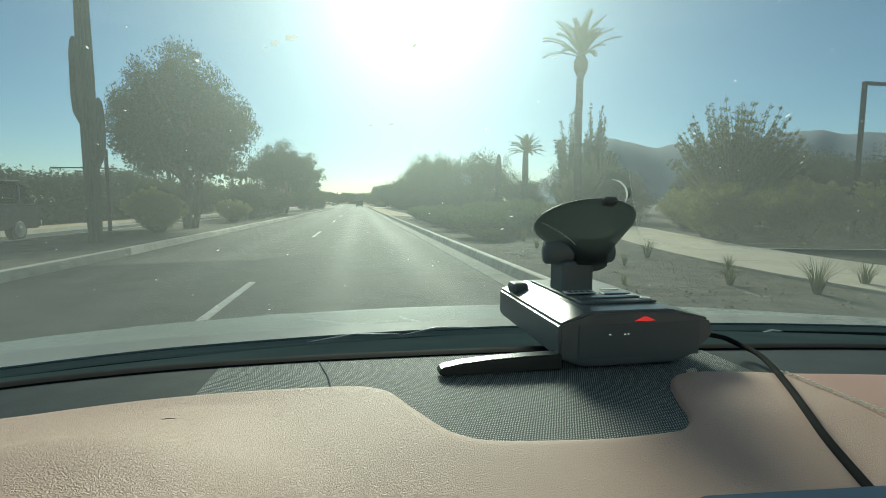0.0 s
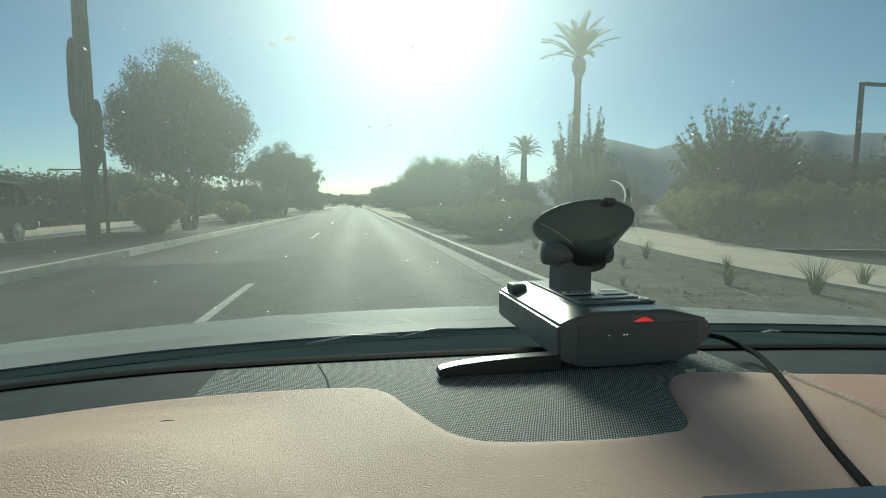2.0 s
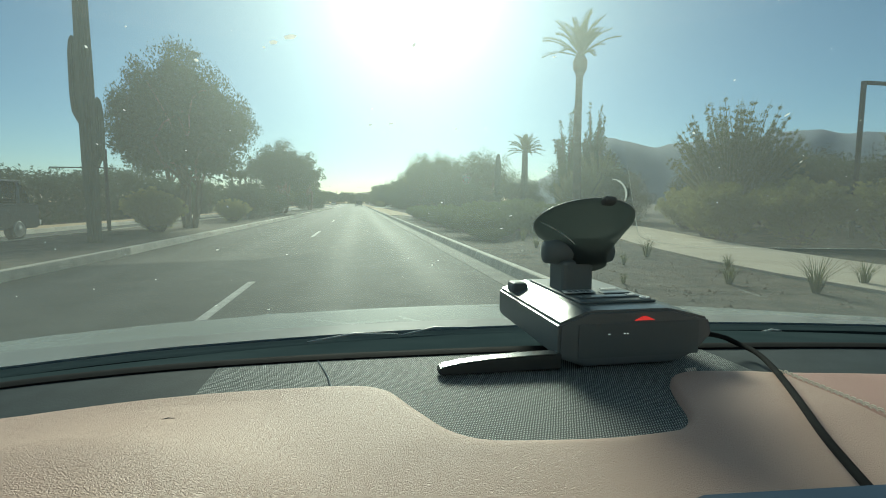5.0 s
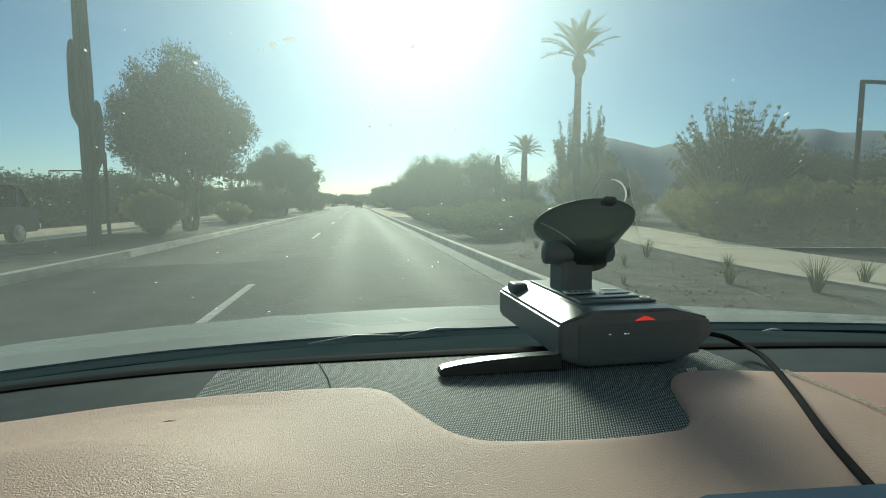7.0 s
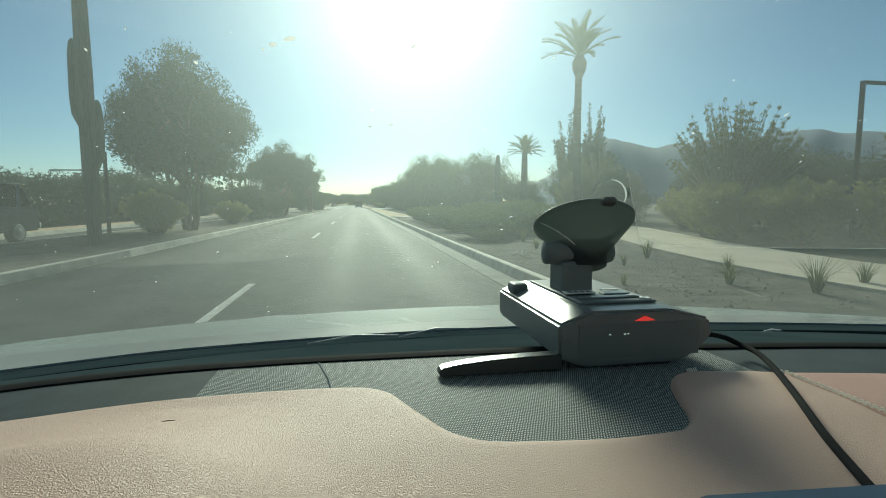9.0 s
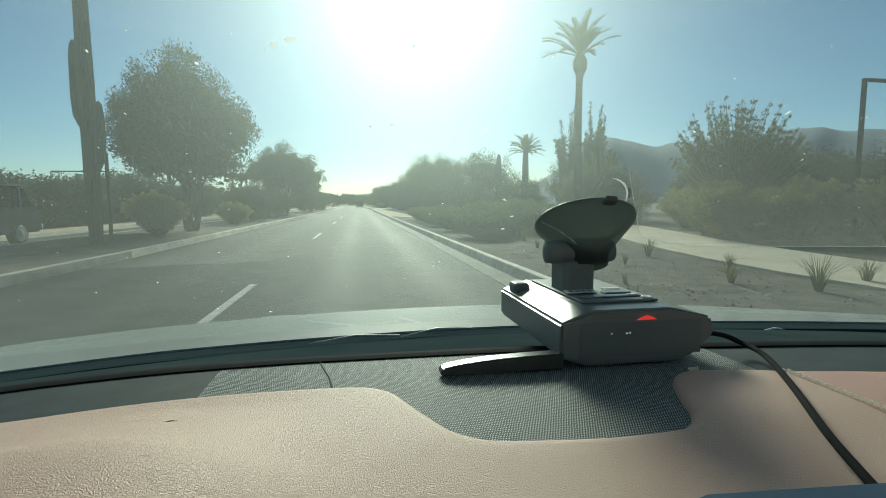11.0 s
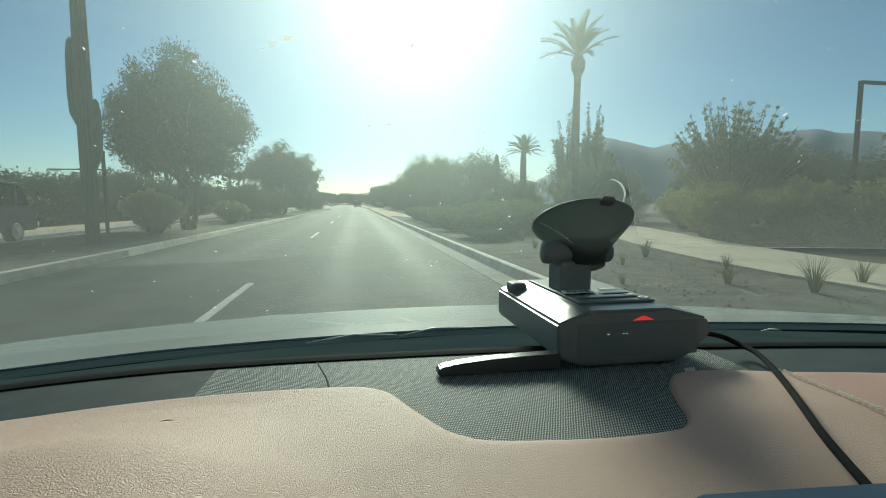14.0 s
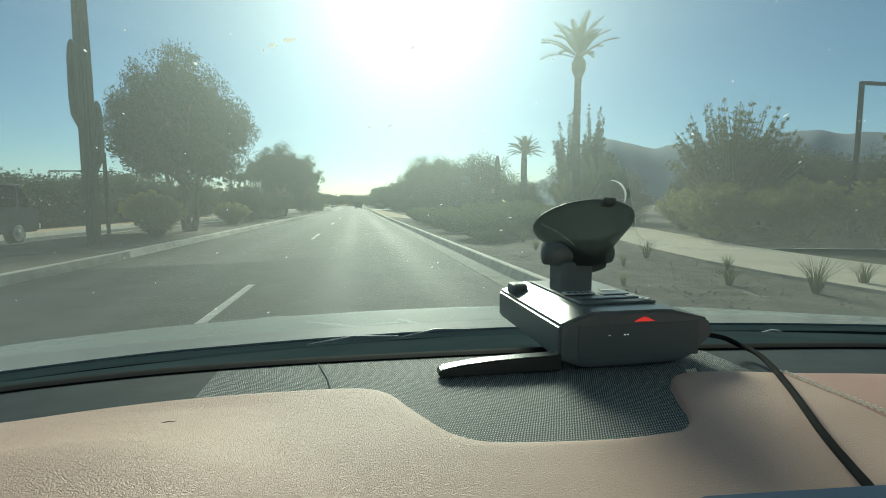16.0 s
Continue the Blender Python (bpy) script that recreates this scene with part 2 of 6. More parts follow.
M = {}
M["asphalt"] = wheel_tracks(surface("asphalt", (0.03, 0.031, 0.03), (0.064, 0.062, 0.057), 2.2, 0.76, 0.5, 90.0, big=0.12, dist=0.012, spec=0.2), 0.4, 0.72)
M["concrete"] = surface("concrete", (0.46, 0.345, 0.22), (0.57, 0.445, 0.305), 3.0, 0.9, 0.3, 60.0, big=0.5, spread=0.06, spec=0.1)
M["path"] = surface("path_concrete", (0.56, 0.475, 0.37), (0.69, 0.6, 0.48), 3.0, 0.9, 0.3, 60.0, big=0.5, spread=0.05, spec=0.1)
M["pale_concrete"] = surface("pale_concrete", (0.52, 0.49, 0.42), (0.64, 0.61, 0.53), 3.0, 0.85, 0.3, 60.0, big=0.5, spec=0.2)
M["kerb"] = surface("kerb_concrete", (0.33, 0.305, 0.25), (0.52, 0.48, 0.395), 4.0, 0.8, 0.35, 50.0, spread=0.07)
M["dirt"] = surface("desert_dirt", (0.03, 0.023, 0.016), (0.16, 0.127, 0.09), 3.2, 0.95, 0.9, 34.0, big=0.11, dist=0.03)
M["paint_w"] = surface("worn_white_paint", (0.26, 0.255, 0.235), (0.5, 0.49, 0.45), 6.0, 0.8, 0.2, 80.0)
M["paint_y"] = surface("worn_yellow_paint", (0.5, 0.42, 0.24), (0.72, 0.62, 0.4), 6.0, 0.6, 0.2, 80.0)
M["stucco"] = surface("white_stucco", (0.62, 0.6, 0.56), (0.8, 0.78, 0.74), 1.5, 0.9, 0.3, 60.0)
M["bark"] = surface("grey_brown_bark", (0.06, 0.045, 0.035), (0.17, 0.13, 0.1), 7.0, 0.95, 0.9, 18.0, stretch=(1, 1, 0.25), dist=0.03)
M["twig"] = surface("pale_green_twigs", (0.15, 0.15, 0.085), (0.27, 0.26, 0.16), 9.0, 0.8, 0.3, 40.0)
M["palm_bark"] = surface("palm_bark", (0.05, 0.04, 0.03), (0.13, 0.1, 0.075), 6.0, 0.95, 0.9, 14.0, stretch=(0.6, 0.6, 2.5), dist=0.03)
M["leaf_olive"] = leaf_material("olive_leaves", (0.045, 0.054, 0.037), (0.1, 0.11, 0.075), (0.11, 0.125, 0.06))
M["leaf_dark"] = leaf_material("dark_leaves", (0.04, 0.048, 0.036), (0.085, 0.096, 0.07), (0.1, 0.115, 0.07), 0.32)
M["leaf_gold"] = leaf_material("yellow_green_leaves", (0.075, 0.08, 0.03), (0.17, 0.165, 0.075), (0.31, 0.31, 0.12), 0.48)
M["leaf_green"] = leaf_material("green_shrub_leaves", (0.045, 0.058, 0.034), (0.09, 0.11, 0.06), (0.17, 0.2, 0.09), 0.42)
M["leaf_brush"] = leaf_material("dry_brush_leaves", (0.08, 0.085, 0.04), (0.17, 0.17, 0.09), (0.2, 0.2, 0.08), 0.35)
M["frond"] = leaf_material("palm_frond", (0.05, 0.065, 0.03), (0.11, 0.12, 0.06), (0.12, 0.14, 0.05), 0.3)
M["cactus"] = surface("saguaro_skin", (0.04, 0.052, 0.036), (0.08, 0.092, 0.066), 8.0, 0.8, 0.4, 40.0)
M["rock"] = surface("desert_rock", (0.14, 0.095, 0.065), (0.26, 0.19, 0.14), 3.0, 0.9, 0.8, 12.0, dist=0.03)
M["metal_dark"] = surface("dark_bronze_metal", (0.03, 0.03, 0.03), (0.06, 0.055, 0.05), 8.0, 0.5, 0.1, 60.0, metal=0.6)
M["metal_grey"] = surface("galvanised_metal", (0.3, 0.31, 0.32), (0.45, 0.46, 0.46), 9.0, 0.45, 0.1, 60.0, metal=0.7)
M["leather"] = leather_material("tan_dash_skin", (0.43, 0.295, 0.245), (0.52, 0.378, 0.312), 0.44)
M["leather_side"] = leather_material("brown_dash_skin", (0.4, 0.245, 0.212), (0.47, 0.3, 0.262), 0.55)
M["weave"] = weave_material("black_weave")
M["vinyl"] = surface("black_vinyl", (0.015, 0.023, 0.028), (0.03, 0.042, 0.049), 60.0, 0.75, 0.25, 900.0, big=6.0, dist=0.0004, spec=0.25)
M["trim"] = surface("black_satin_trim", (0.026, 0.039, 0.044), (0.04, 0.055, 0.06), 14.0, 0.8, 0.1, 300.0, dist=0.0005, spec=0.0)
M["plastic"] = surface("black_plastic", (0.125, 0.145, 0.15), (0.15, 0.17, 0.175), 40.0, 0.28, 0.08, 700.0, dist=0.0003)
M["plastic_matt"] = surface("matt_black_plastic", (0.12, 0.14, 0.145), (0.14, 0.165, 0.17), 40.0, 0.6, 0.2, 900.0, dist=0.0003)
M["gloss_black"] = surface("gloss_black", (0.125, 0.145, 0.15), (0.14, 0.16, 0.165), 20.0, 0.4, 0.0, spec=0.25)
M["rubber"] = surface("dark_rubber", (0.075, 0.083, 0.083), (0.1, 0.11, 0.11), 50.0, 0.75, 0.1, 300.0, dist=0.0004, spec=0.25)
M["silver_plastic"] = surface("silver_print", (0.55, 0.56, 0.56), (0.7, 0.71, 0.7), 40.0, 0.4, 0.0)
M["paint_car"] = surface("silver_white_car_paint", (0.38, 0.41, 0.395), (0.44, 0.47, 0.455), 3.0, 0.2, 0.0, metal=0.1)
M["thread"] = surface("cream_thread", (0.7, 0.64, 0.55), (0.85, 0.8, 0.7), 300.0, 0.7, 0.2, 2000.0, dist=0.0002)
# lining of the unseen cabin, made pale to bounce light onto the dashboard
M["headliner"] = surface("grey_headliner", (0.62, 0.6, 0.57), (0.72, 0.7, 0.66), 40.0, 0.95, 0.2, 700.0, dist=0.0005)
M["blue_edge"] = surface("blue_grey_gloss", (0.03, 0.05, 0.08), (0.04, 0.07, 0.11), 30.0, 0.3, 0.0)
M["glass"] = glass_material("dusty_windscreen", True)
M["red_glow"] = glow_material("red_display", (1.0, 0.05, 0.05), 0.28)
M["white_glow"] = glow_material("white_display", (0.8, 0.85, 0.85), 0.35)
M["film"] = reflection_material("greasy_film", 1.0)
M["reflection_faint"] = reflection_material("faint_dash_reflection", 0.75)
M["clear_glass"] = glass_material("side_glass")
M["gutter"] = surface("gutter_concrete", (0.12, 0.115, 0.1), (0.2, 0.19, 0.165), 3.0, 0.85, 0.3, 50.0, spread=0.08)
M["cup"] = smoky(leaf_material("smoky_vinyl", (0.045, 0.051, 0.051), (0.05, 0.057, 0.057), (0.155, 0.185, 0.18), 0.42, 0.35), 0.16)
M["sign_red"] = surface("sign_red", (0.45, 0.02, 0.02), (0.55, 0.04, 0.03), 6.0, 0.45, 0.0)
M["sign_white"] = surface("sign_white", (0.75, 0.75, 0.73), (0.82, 0.82, 0.8), 6.0, 0.45, 0.0)
M["strip"] = surface("satin_black_strip", (0.05, 0.053, 0.05), (0.065, 0.068, 0.065), 60.0, 0.2, 0.1, 400.0, dist=0.0003, spec=0.4)
M["cable"] = surface("cable_sheath", (0.01, 0.011, 0.012), (0.018, 0.019, 0.02), 60.0, 0.9, 0.1, 400.0, dist=0.0003, spec=0.05)
M["fleck"] = leaf_material("pale_dust_fleck", (0.6, 0.6, 0.58), (0.85, 0.85, 0.82), (0.9, 0.9, 0.88), 0.6)
M["tyre"] = surface("tyre", (0.012, 0.012, 0.012), (0.03, 0.03, 0.03), 20.0, 0.8, 0.2)
M["dark_glass"] = surface("dark_car_glass", (0.01, 0.012, 0.014), (0.02, 0.022, 0.025), 5.0, 0.08, 0.0)
M["car_dark"] = surface("dark_car_paint", (0.03, 0.033, 0.04), (0.045, 0.05, 0.055), 5.0, 0.25, 0.0, metal=0.3)
M["car_grey"] = surface("grey_car_paint", (0.16, 0.165, 0.17), (0.2, 0.205, 0.21), 5.0, 0.22, 0.0, metal=0.4)
# the haze of distance is put into the ridge's pale blue colour
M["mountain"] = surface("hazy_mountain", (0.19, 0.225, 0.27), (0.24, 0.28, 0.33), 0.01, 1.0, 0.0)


# ---- building helpers ----
def mesh_from(name, verts, faces, smooth=False):
    me = bpy.data.meshes.new(name)
    me.from_pydata([tuple(v) for v in verts], [], [tuple(f) for f in faces])
    if smooth:
        me.polygons.foreach_set("use_smooth", [True] * len(me.polygons))
    me.update()
    return me


def put(name, me, material, parent=None, label="", m=None):
    ob = new(name, me)
    if material is not None:
        me.materials.clear()
        me.materials.append(M[material])
    if parent is not None:
        ob.parent = parent
    if m is not None:
        ob.matrix_basis = m
    if label:
        ob["label"] = label
    return ob


def part(name, bm, material, parent, label="", smooth=False):
    me = bpy.data.meshes.new(name)
    bm.normal_update()
    bm.to_mesh(me)
    bm.free()
    if smooth:
        me.polygons.foreach_set("use_smooth", [True] * len(me.polygons))
    return put(name, me, material, parent, label)


def thing(name, label, category, group="", m=None, kind=""):
    ob = new(name)
    ob.empty_display_size = 0.1
    if m is not None:
        ob.matrix_basis = m
    return tagged(ob, label, category, group, kind)


def box(bm, x0, x1, y0, y1, z0, z1, bevel=0.0, seg=2):
    r = bmesh.ops.create_cube(bm, size=1.0, matrix=Matrix.LocRotScale(((x0 + x1) / 2, (y0 + y1) / 2, (z0 + z1) / 2), None, (x1 - x0, y1 - y0, z1 - z0)))
    if bevel:
        es = list({e for v in r["verts"] for e in v.link_edges})
        bmesh.ops.bevel(bm, geom=es, offset=bevel, segments=seg, affect="EDGES", profile=0.5)
    return bm


def tube(points, radii, sides=8, cap=True):
    """Vertices and faces of a tapered tube along points."""
    vs, fs = [], []
    pts = [Vector(p) for p in points]
    side = None
    for i, p in enumerate(pts):
        d = (pts[min(i + 1, len(pts) - 1)] - pts[max(i - 1, 0)]).normalized()
        ref = Vector((1, 0, 0)) if abs(d.x) < 0.9 else Vector((0, 1, 0))
        if side is not None:
            ref = side
        side = (ref - d * ref.dot(d)).normalized()
        up = d.cross(side)
        for k in range(sides):
            a = 2 * math.pi * k / sides
            vs.append(p + (side * math.cos(a) + up * math.sin(a)) * radii[i])
    n = len(pts)
    for i in range(n - 1):
        for k in range(sides):
            a, b = i * sides + k, i * sides + (k + 1) % sides
            fs.append((a, b, b + sides, a + sides))
    if cap:
        fs.append(tuple(range(sides))[::-1])
        fs.append(tuple(range((n - 1) * sides, n * sides)))
    return vs, fs


def join(*pieces):
    vs, fs = [], []
    for v, f in pieces:
        o = len(vs)
        vs += list(v)
        fs += [tuple(i + o for i in q) for q in f]
    return vs, fs


def extrude_outline(bm, outline, z0, z1):
    """A prism over a plan outline."""
    lo = [bm.verts.new((x, y, z0)) for x, y in outline]
    hi = [bm.verts.new((x, y, z1)) for x, y in outline]
    n = len(outline)
    bm.faces.new(hi)
    bm.faces.new(lo[::-1])
    for i in range(n):
        j = (i + 1) % n
        bm.faces.new((lo[i], lo[j], hi[j], hi[i]))
    return bm


def lathe(profile, sides=24):
    """Verts and faces turned about z from (radius, z) pairs."""
    vs, fs = [], []
    for r, z in profile:
        for k in range(sides):
            a = 2 * math.pi * k / sides
            vs.append((r * math.cos(a), r * math.sin(a), z))
    for i in range(len(profile) - 1):
        for k in range(sides):
            a, b = i * sides + k, i * sides + (k + 1) % sides
            fs.append((a, b, b + sides, a + sides))
    fs.append(tuple(range(sides))[::-1])
    fs.append(tuple(range((len(profile) - 1) * sides, len(profile) * sides)))
    return vs, fs


def smooth_line(keys, xs):
    """Values at xs along keys (x, value), eased by a monotone cubic."""
    kx = np.array([k[0] for k in keys])
    ky = np.array([k[1] for k in keys])
    d = np.diff(ky) / np.diff(kx)
    s = np.zeros(len(kx))
    s[0], s[-1] = d[0], d[-1]
    for i in range(1, len(kx) - 1):
        s[i] = 0 if d[i - 1] * d[i] <= 0 else 2 * d[i - 1] * d[i] / (d[i - 1] + d[i])
    out = []
    for x in xs:
        i = int(np.clip(np.searchsorted(kx, x) - 1, 0, len(kx) - 2))
        h = kx[i + 1] - kx[i]
        t = (x - kx[i]) / h
        if t < 0 or t > 1:
            out.append(ky[i] + s[i] * (x - kx[i]) if t < 0 else ky[i + 1] + s[i + 1] * (x - kx[i + 1]))
            continue
        out.append((2 * t ** 3 - 3 * t ** 2 + 1) * ky[i] + (t ** 3 - 2 * t ** 2 + t) * h * s[i]
                   + (-2 * t ** 3 + 3 * t ** 2) * ky[i + 1] + (t ** 3 - t ** 2) * h * s[i + 1])
    return np.array(out)


# ---- ground and road ----
KERB_R, KERB_L, MED_L, FAR_L = 2.27, -4.68, -8.6, -13.8
gx = [-4000, -600, -120, -40, FAR_L - 0.2, FAR_L - 0.15, 2.42, 2.43, 12, 40, 120, 600, 4000]
gz = [0.13, 0.13, 0.13, 0.13, 0.13, -0.05, -0.05, 0.115, 0.13, 0.2, 0.2, 0.2, 0.2]
gy = [-4000, -600, -250] + list(range(-200, 420, 20)) + [600, 4000]
gv = [(x, y, z) for y in gy for x, z in zip(gx, gz)]
gf = [(j * len(gx) + i, j * len(gx) + i + 1, (j + 1) * len(gx) + i + 1, (j + 1) * len(gx) + i)
      for j in range(len(gy) - 1) for i in range(len(gx) - 1)]
tagged(put("ground", mesh_from("ground", gv, gf), "dirt"), "reddish-brown desert dirt and fine gravel", "ground", kind="structure")

bm = bmesh.new()
box(bm, FAR_L, KERB_R - 0.35, -260, 420, -0.2, 0.0)
road = tagged(part("road", bm, "asphalt", None), "worn grey asphalt road with several lanes", "road", kind="structure")


def slab(name, x0, x1, y0, y1, z0, z1, material, parent, bevel=0.0):
    b = bmesh.new()
    box(b, x0, x1, y0, y1, z0, z1, bevel)
    return part(name, b, material, parent)


# broken lane line: 3 m dashes every 12.2 m, and solid edge lines
for k in range(-20, 30):
    y = 3.95 + 12.2 * k
    slab("lane_dash", -1.51, -1.41, y, y + 3.05, 0.0, 0.004, "paint_w", road)
slab("turn_lane_line", -5.25, -5.13, 33, 120, 0.0, 0.004, "paint_w", road)
slab("centre_line", -8.45, -8.35, 27, 200, 0.0, 0.004, "paint_y", road)
slab("centre_line", -8.7, -8.6, 27, 200, 0.0, 0.004, "paint_y", road)
slab("edge_line", -9.05, -8.93, -60, 22, 0.0, 0.004, "paint_w", road)
slab("pocket_line", -7.6, -7.48, -250, START + 13, 0.0, 0.004, "paint_w", road)
for x in (-4.68, -4.42):
    slab("centre_line", x, x + 0.1, -250, START + 14.6, 0.0, 0.004, "paint_y", road)
# left-turn arrow in the pocket
for y in (START + 10.0, START - 20):
    bm = bmesh.new()
    extrude_outline(bm, [(-5.25, y), (-5.25, y + 0.3), (-6.0, y + 0.3), (-6.0, y + 0.62), (-6.8, y + 0.15), (-6.0, y - 0.32), (-6.0, y)], 0.0, 0.004)
    part("turn_arrow", bm, "paint_w", road)
slab("stop_line", -5.0, 1.7, 190, 190.5, 0.0, 0.004, "paint_w", road)

# concrete gutter along the kerb
gutter = thing("gutter", "pale concrete gutter strip beside the kerb", "gutter", kind="structure")
for k in range(-17, 24):
    y = k * 6.0
    slab("gutter_slab", KERB_R - 0.345, KERB_R - 0.002, y + 0.006, y + 5.994, -0.15, 0.004, "gutter", gutter)
slab("gutter_slab", KERB_R - 0.345, KERB_R - 0.002, 144, 420, -0.15, 0.004, "gutter", gutter)
slab("gutter_slab", KERB_R - 0.345, KERB_R - 0.002, -260, -102.01, -0.15, 0.004, "gutter", gutter)


def kerb_mesh(length):
    b = bmesh.new()
    extrude_outline(b, [(0.0, -0.15), (0.16, -0.15), (0.16, 0.15), (0.08, 0.15), (0.058, 0.137), (0.006, 0.0)], 0, length)
    bmesh.ops.rotate(b, verts=b.verts, cent=(0, 0, 0), matrix=Matrix(((1, 0, 0), (0, 0, 1), (0, 1, 0))))
    bmesh.ops.recalc_face_normals(b, faces=b.faces)
    me = bpy.data.meshes.new("kerb_stone")
    b.to_mesh(me)
    b.free()
    me.materials.append(M["kerb"])
    return me


def kerb_run(parent, x, y0, y1, side, step=3.05):
    """Kerb lengths from y0 to y1, the face towards the road."""
    n = max(1, round((y1 - y0) / step))
    s = (y1 - y0) / n
    me = kerb_mesh(s - 0.008)
    for i in range(n):
        if side > 0:
            put("kerb_stone", me, None, parent, m=pose(x, y0 + i * s, 0))
        else:
            put("kerb_stone", me, None, parent, m=Matrix.Translation((x, y0 + i * s + s - 0.008, 0)) @ pose(0, 0, 0, 0, 0, 180))


kerb_r = thing("kerb_right", "weathered concrete kerb with a rounded edge", "kerb", kind="structure")
kerb_run(kerb_r, KERB_R, -101.0, 27.69, 1)
# the kerb turns into the driveway
turn = [(KERB_R + 1.3 - r * math.cos(a), 27.694 + r * math.sin(a), z) for r, z in ((1.3, -0.15), (1.3, 0.135), (1.27, 0.15), (1.14, 0.15), (1.14, -0.15)) for a in np.linspace(0, math.pi / 2, 13)]
tf = [(j * 13 + i, j * 13 + i + 1, (j + 1) * 13 + i + 1, (j + 1) * 13 + i) for j in range(4) for i in range(12)]
put("kerb_return", mesh_from("kerb_return", turn, tf), "kerb", kerb_r, "rounded concrete kerb corner")
kerb_run(kerb_r, KERB_R, 43, 120, 1)
kerb_run(kerb_r, KERB_R, 120, 400, 1, 140)
kerb_run(kerb_r, KERB_R, -250, -101.0, 1, 75)

# pavement slabs beside the kerb
walkway = thing("pavement", "sunlit tan concrete pavement with tooled joints", "pavement", kind="structure")
slab_b = bmesh.new()
box(slab_b, KERB_R + 0.165, 4.42, 0.005, 1.515, 0.0, 0.152, 0.008, 1)
slab_me = bpy.data.meshes.new("pavement_slab")
slab_b.to_mesh(slab_me)
slab_b.free()
slab_me.materials.append(M["concrete"])
for k in range(-24, 17):
    put("pavement_slab", slab_me, None, walkway, m=pose(0, 1.46 + 1.52 * k, 0))
for k in range(0, 48):
    put("pavement_slab", slab_me, None, walkway, m=pose(0, 43.2 + 1.52 * k, 0))
corner = [(KERB_R + 0.165, 27.31), (4.42, 27.31), (4.42, 28.82)] + [(KERB_R + 1.3 - 1.135 * math.cos(a), 27.694 + 1.13 * math.sin(a)) for a in np.linspace(math.pi / 2, 0, 12)]
bm = bmesh.new()
extrude_outline(bm, corner, 0.0, 0.152)
bmesh.ops.recalc_face_normals(bm, faces=bm.faces)
part("pavement_slab", bm, "concrete", walkway, "pavement slab with a rounded corner")
slab("apron_fill", KERB_R, KERB_R + 1.32, 27.7, 29.04, -0.15, 0.005, "pale_concrete", walkway)
slab("pavement_slab", KERB_R + 0.165, 4.42, 116.2, 380, 0.0, 0.152, "concrete", walkway)
slab("pavement_slab", KERB_R + 0.165, 4.42, -250, START - 12, 0.0, 0.152, "concrete", walkway)
# the path leaves the kerb and winds between the plants
WIND = [(-14, 3.4), (-10, 4.5), (-3, 6.6), (2, 7.7), (8, 8.0), (14, 6.9), (17.5, 6.85), (22, 7.6), (27, 9.2), (32, 10.6), (39, 9.6), (46, 5.6), (51, 3.5)]
ys = np.linspace(-13.5, 50.5, 44)
xs = smooth_line(WIND, ys)
slope = np.gradient(xs, ys)
for i in range(43):
    bm = bmesh.new()
    ends = []
    for j, gap in ((i, 0.006), (i + 1, -0.006)):
        k = math.hypot(1.0, slope[j])
        ends.append([(xs[j] + side * 1.2 / k, START + ys[j] + gap - side * 1.2 * slope[j] / k) for side in (-1, 1)])
    extrude_outline(bm, [ends[0][0], ends[0][1], ends[1][1], ends[1][0]], 0.0, 0.162)
    part("path_slab", bm, "path", walkway)

# driveway apron, sloping up from the gutter
bm = bmesh.new()
extrude_outline(bm, [(0, 0.006), (0, -0.1), (14, -0.1), (14, 0.16), (1.4, 0.15)], 0, 13.9)
bmesh.ops.rotate(bm, verts=bm.verts, cent=(0, 0, 0), matrix=Matrix(((1, 0, 0), (0, 0, 1), (0, 1, 0))))
bmesh.ops.recalc_face_normals(bm, faces=bm.faces)
drive = tagged(part("driveway", bm, "pale_concrete", None), "pale concrete driveway apron crossing the pavement", "driveway", kind="structure")
drive.matrix_basis = pose(KERB_R + 0.001, 29.05, 0)

# raised median with kerbs on both sides
median = thing("median", "raised dirt median edged with pale concrete kerb", "median", kind="structure")
bm = bmesh.new()
NOSE = START + 16.2
out = [(MED_L + 0.17, NOSE + 7), (-6.9, NOSE + 0.9), (-6.3, NOSE + 0.2), (-5.5, NOSE + 0.2), (-5.0, NOSE + 0.9), (KERB_L - 0.17, NOSE + 7), (KERB_L - 0.17, 15)]
out += [(-5.9 + 0.9 * math.cos(a), 22.0 + 1.6 * math.sin(a)) for a in np.linspace(0, math.pi, 9)]
out += [(MED_L + 0.17, 15)]
extrude_outline(bm, out, -0.1, 0.13)
part("median_soil", bm, "dirt", median, "reddish dirt")
kerb_run(median, KERB_L, NOSE + 7.02, 15, -1)
kerb_run(median, MED_L, NOSE + 7.02, 15, 1)
near = [(MED_L, NOSE + 7), (-7.0, NOSE + 0.75), (-6.4, NOSE), (-5.4, NOSE), (-4.85, NOSE + 0.75), (KERB_L, NOSE + 7)]
near_in = [(MED_L + 0.16, NOSE + 7), (-6.85, NOSE + 0.85), (-6.35, NOSE + 0.17), (-5.45, NOSE + 0.17), (-5.0, NOSE + 0.85), (KERB_L - 0.16, NOSE + 7)]
vs = [(x, y, -0.1) for x, y in near] + [(x, y, 0.15) for x, y in near] + [(x, y, 0.15) for x, y in near_in] + [(x, y, 0.0) for x, y in near_in]
put("kerb_nose", mesh_from("kerb_nose", vs, [(r * 6 + i, r * 6 + i + 1, (r + 1) * 6 + i + 1, (r + 1) * 6 + i) for r in range(3) for i in range(5)]), "kerb", median)
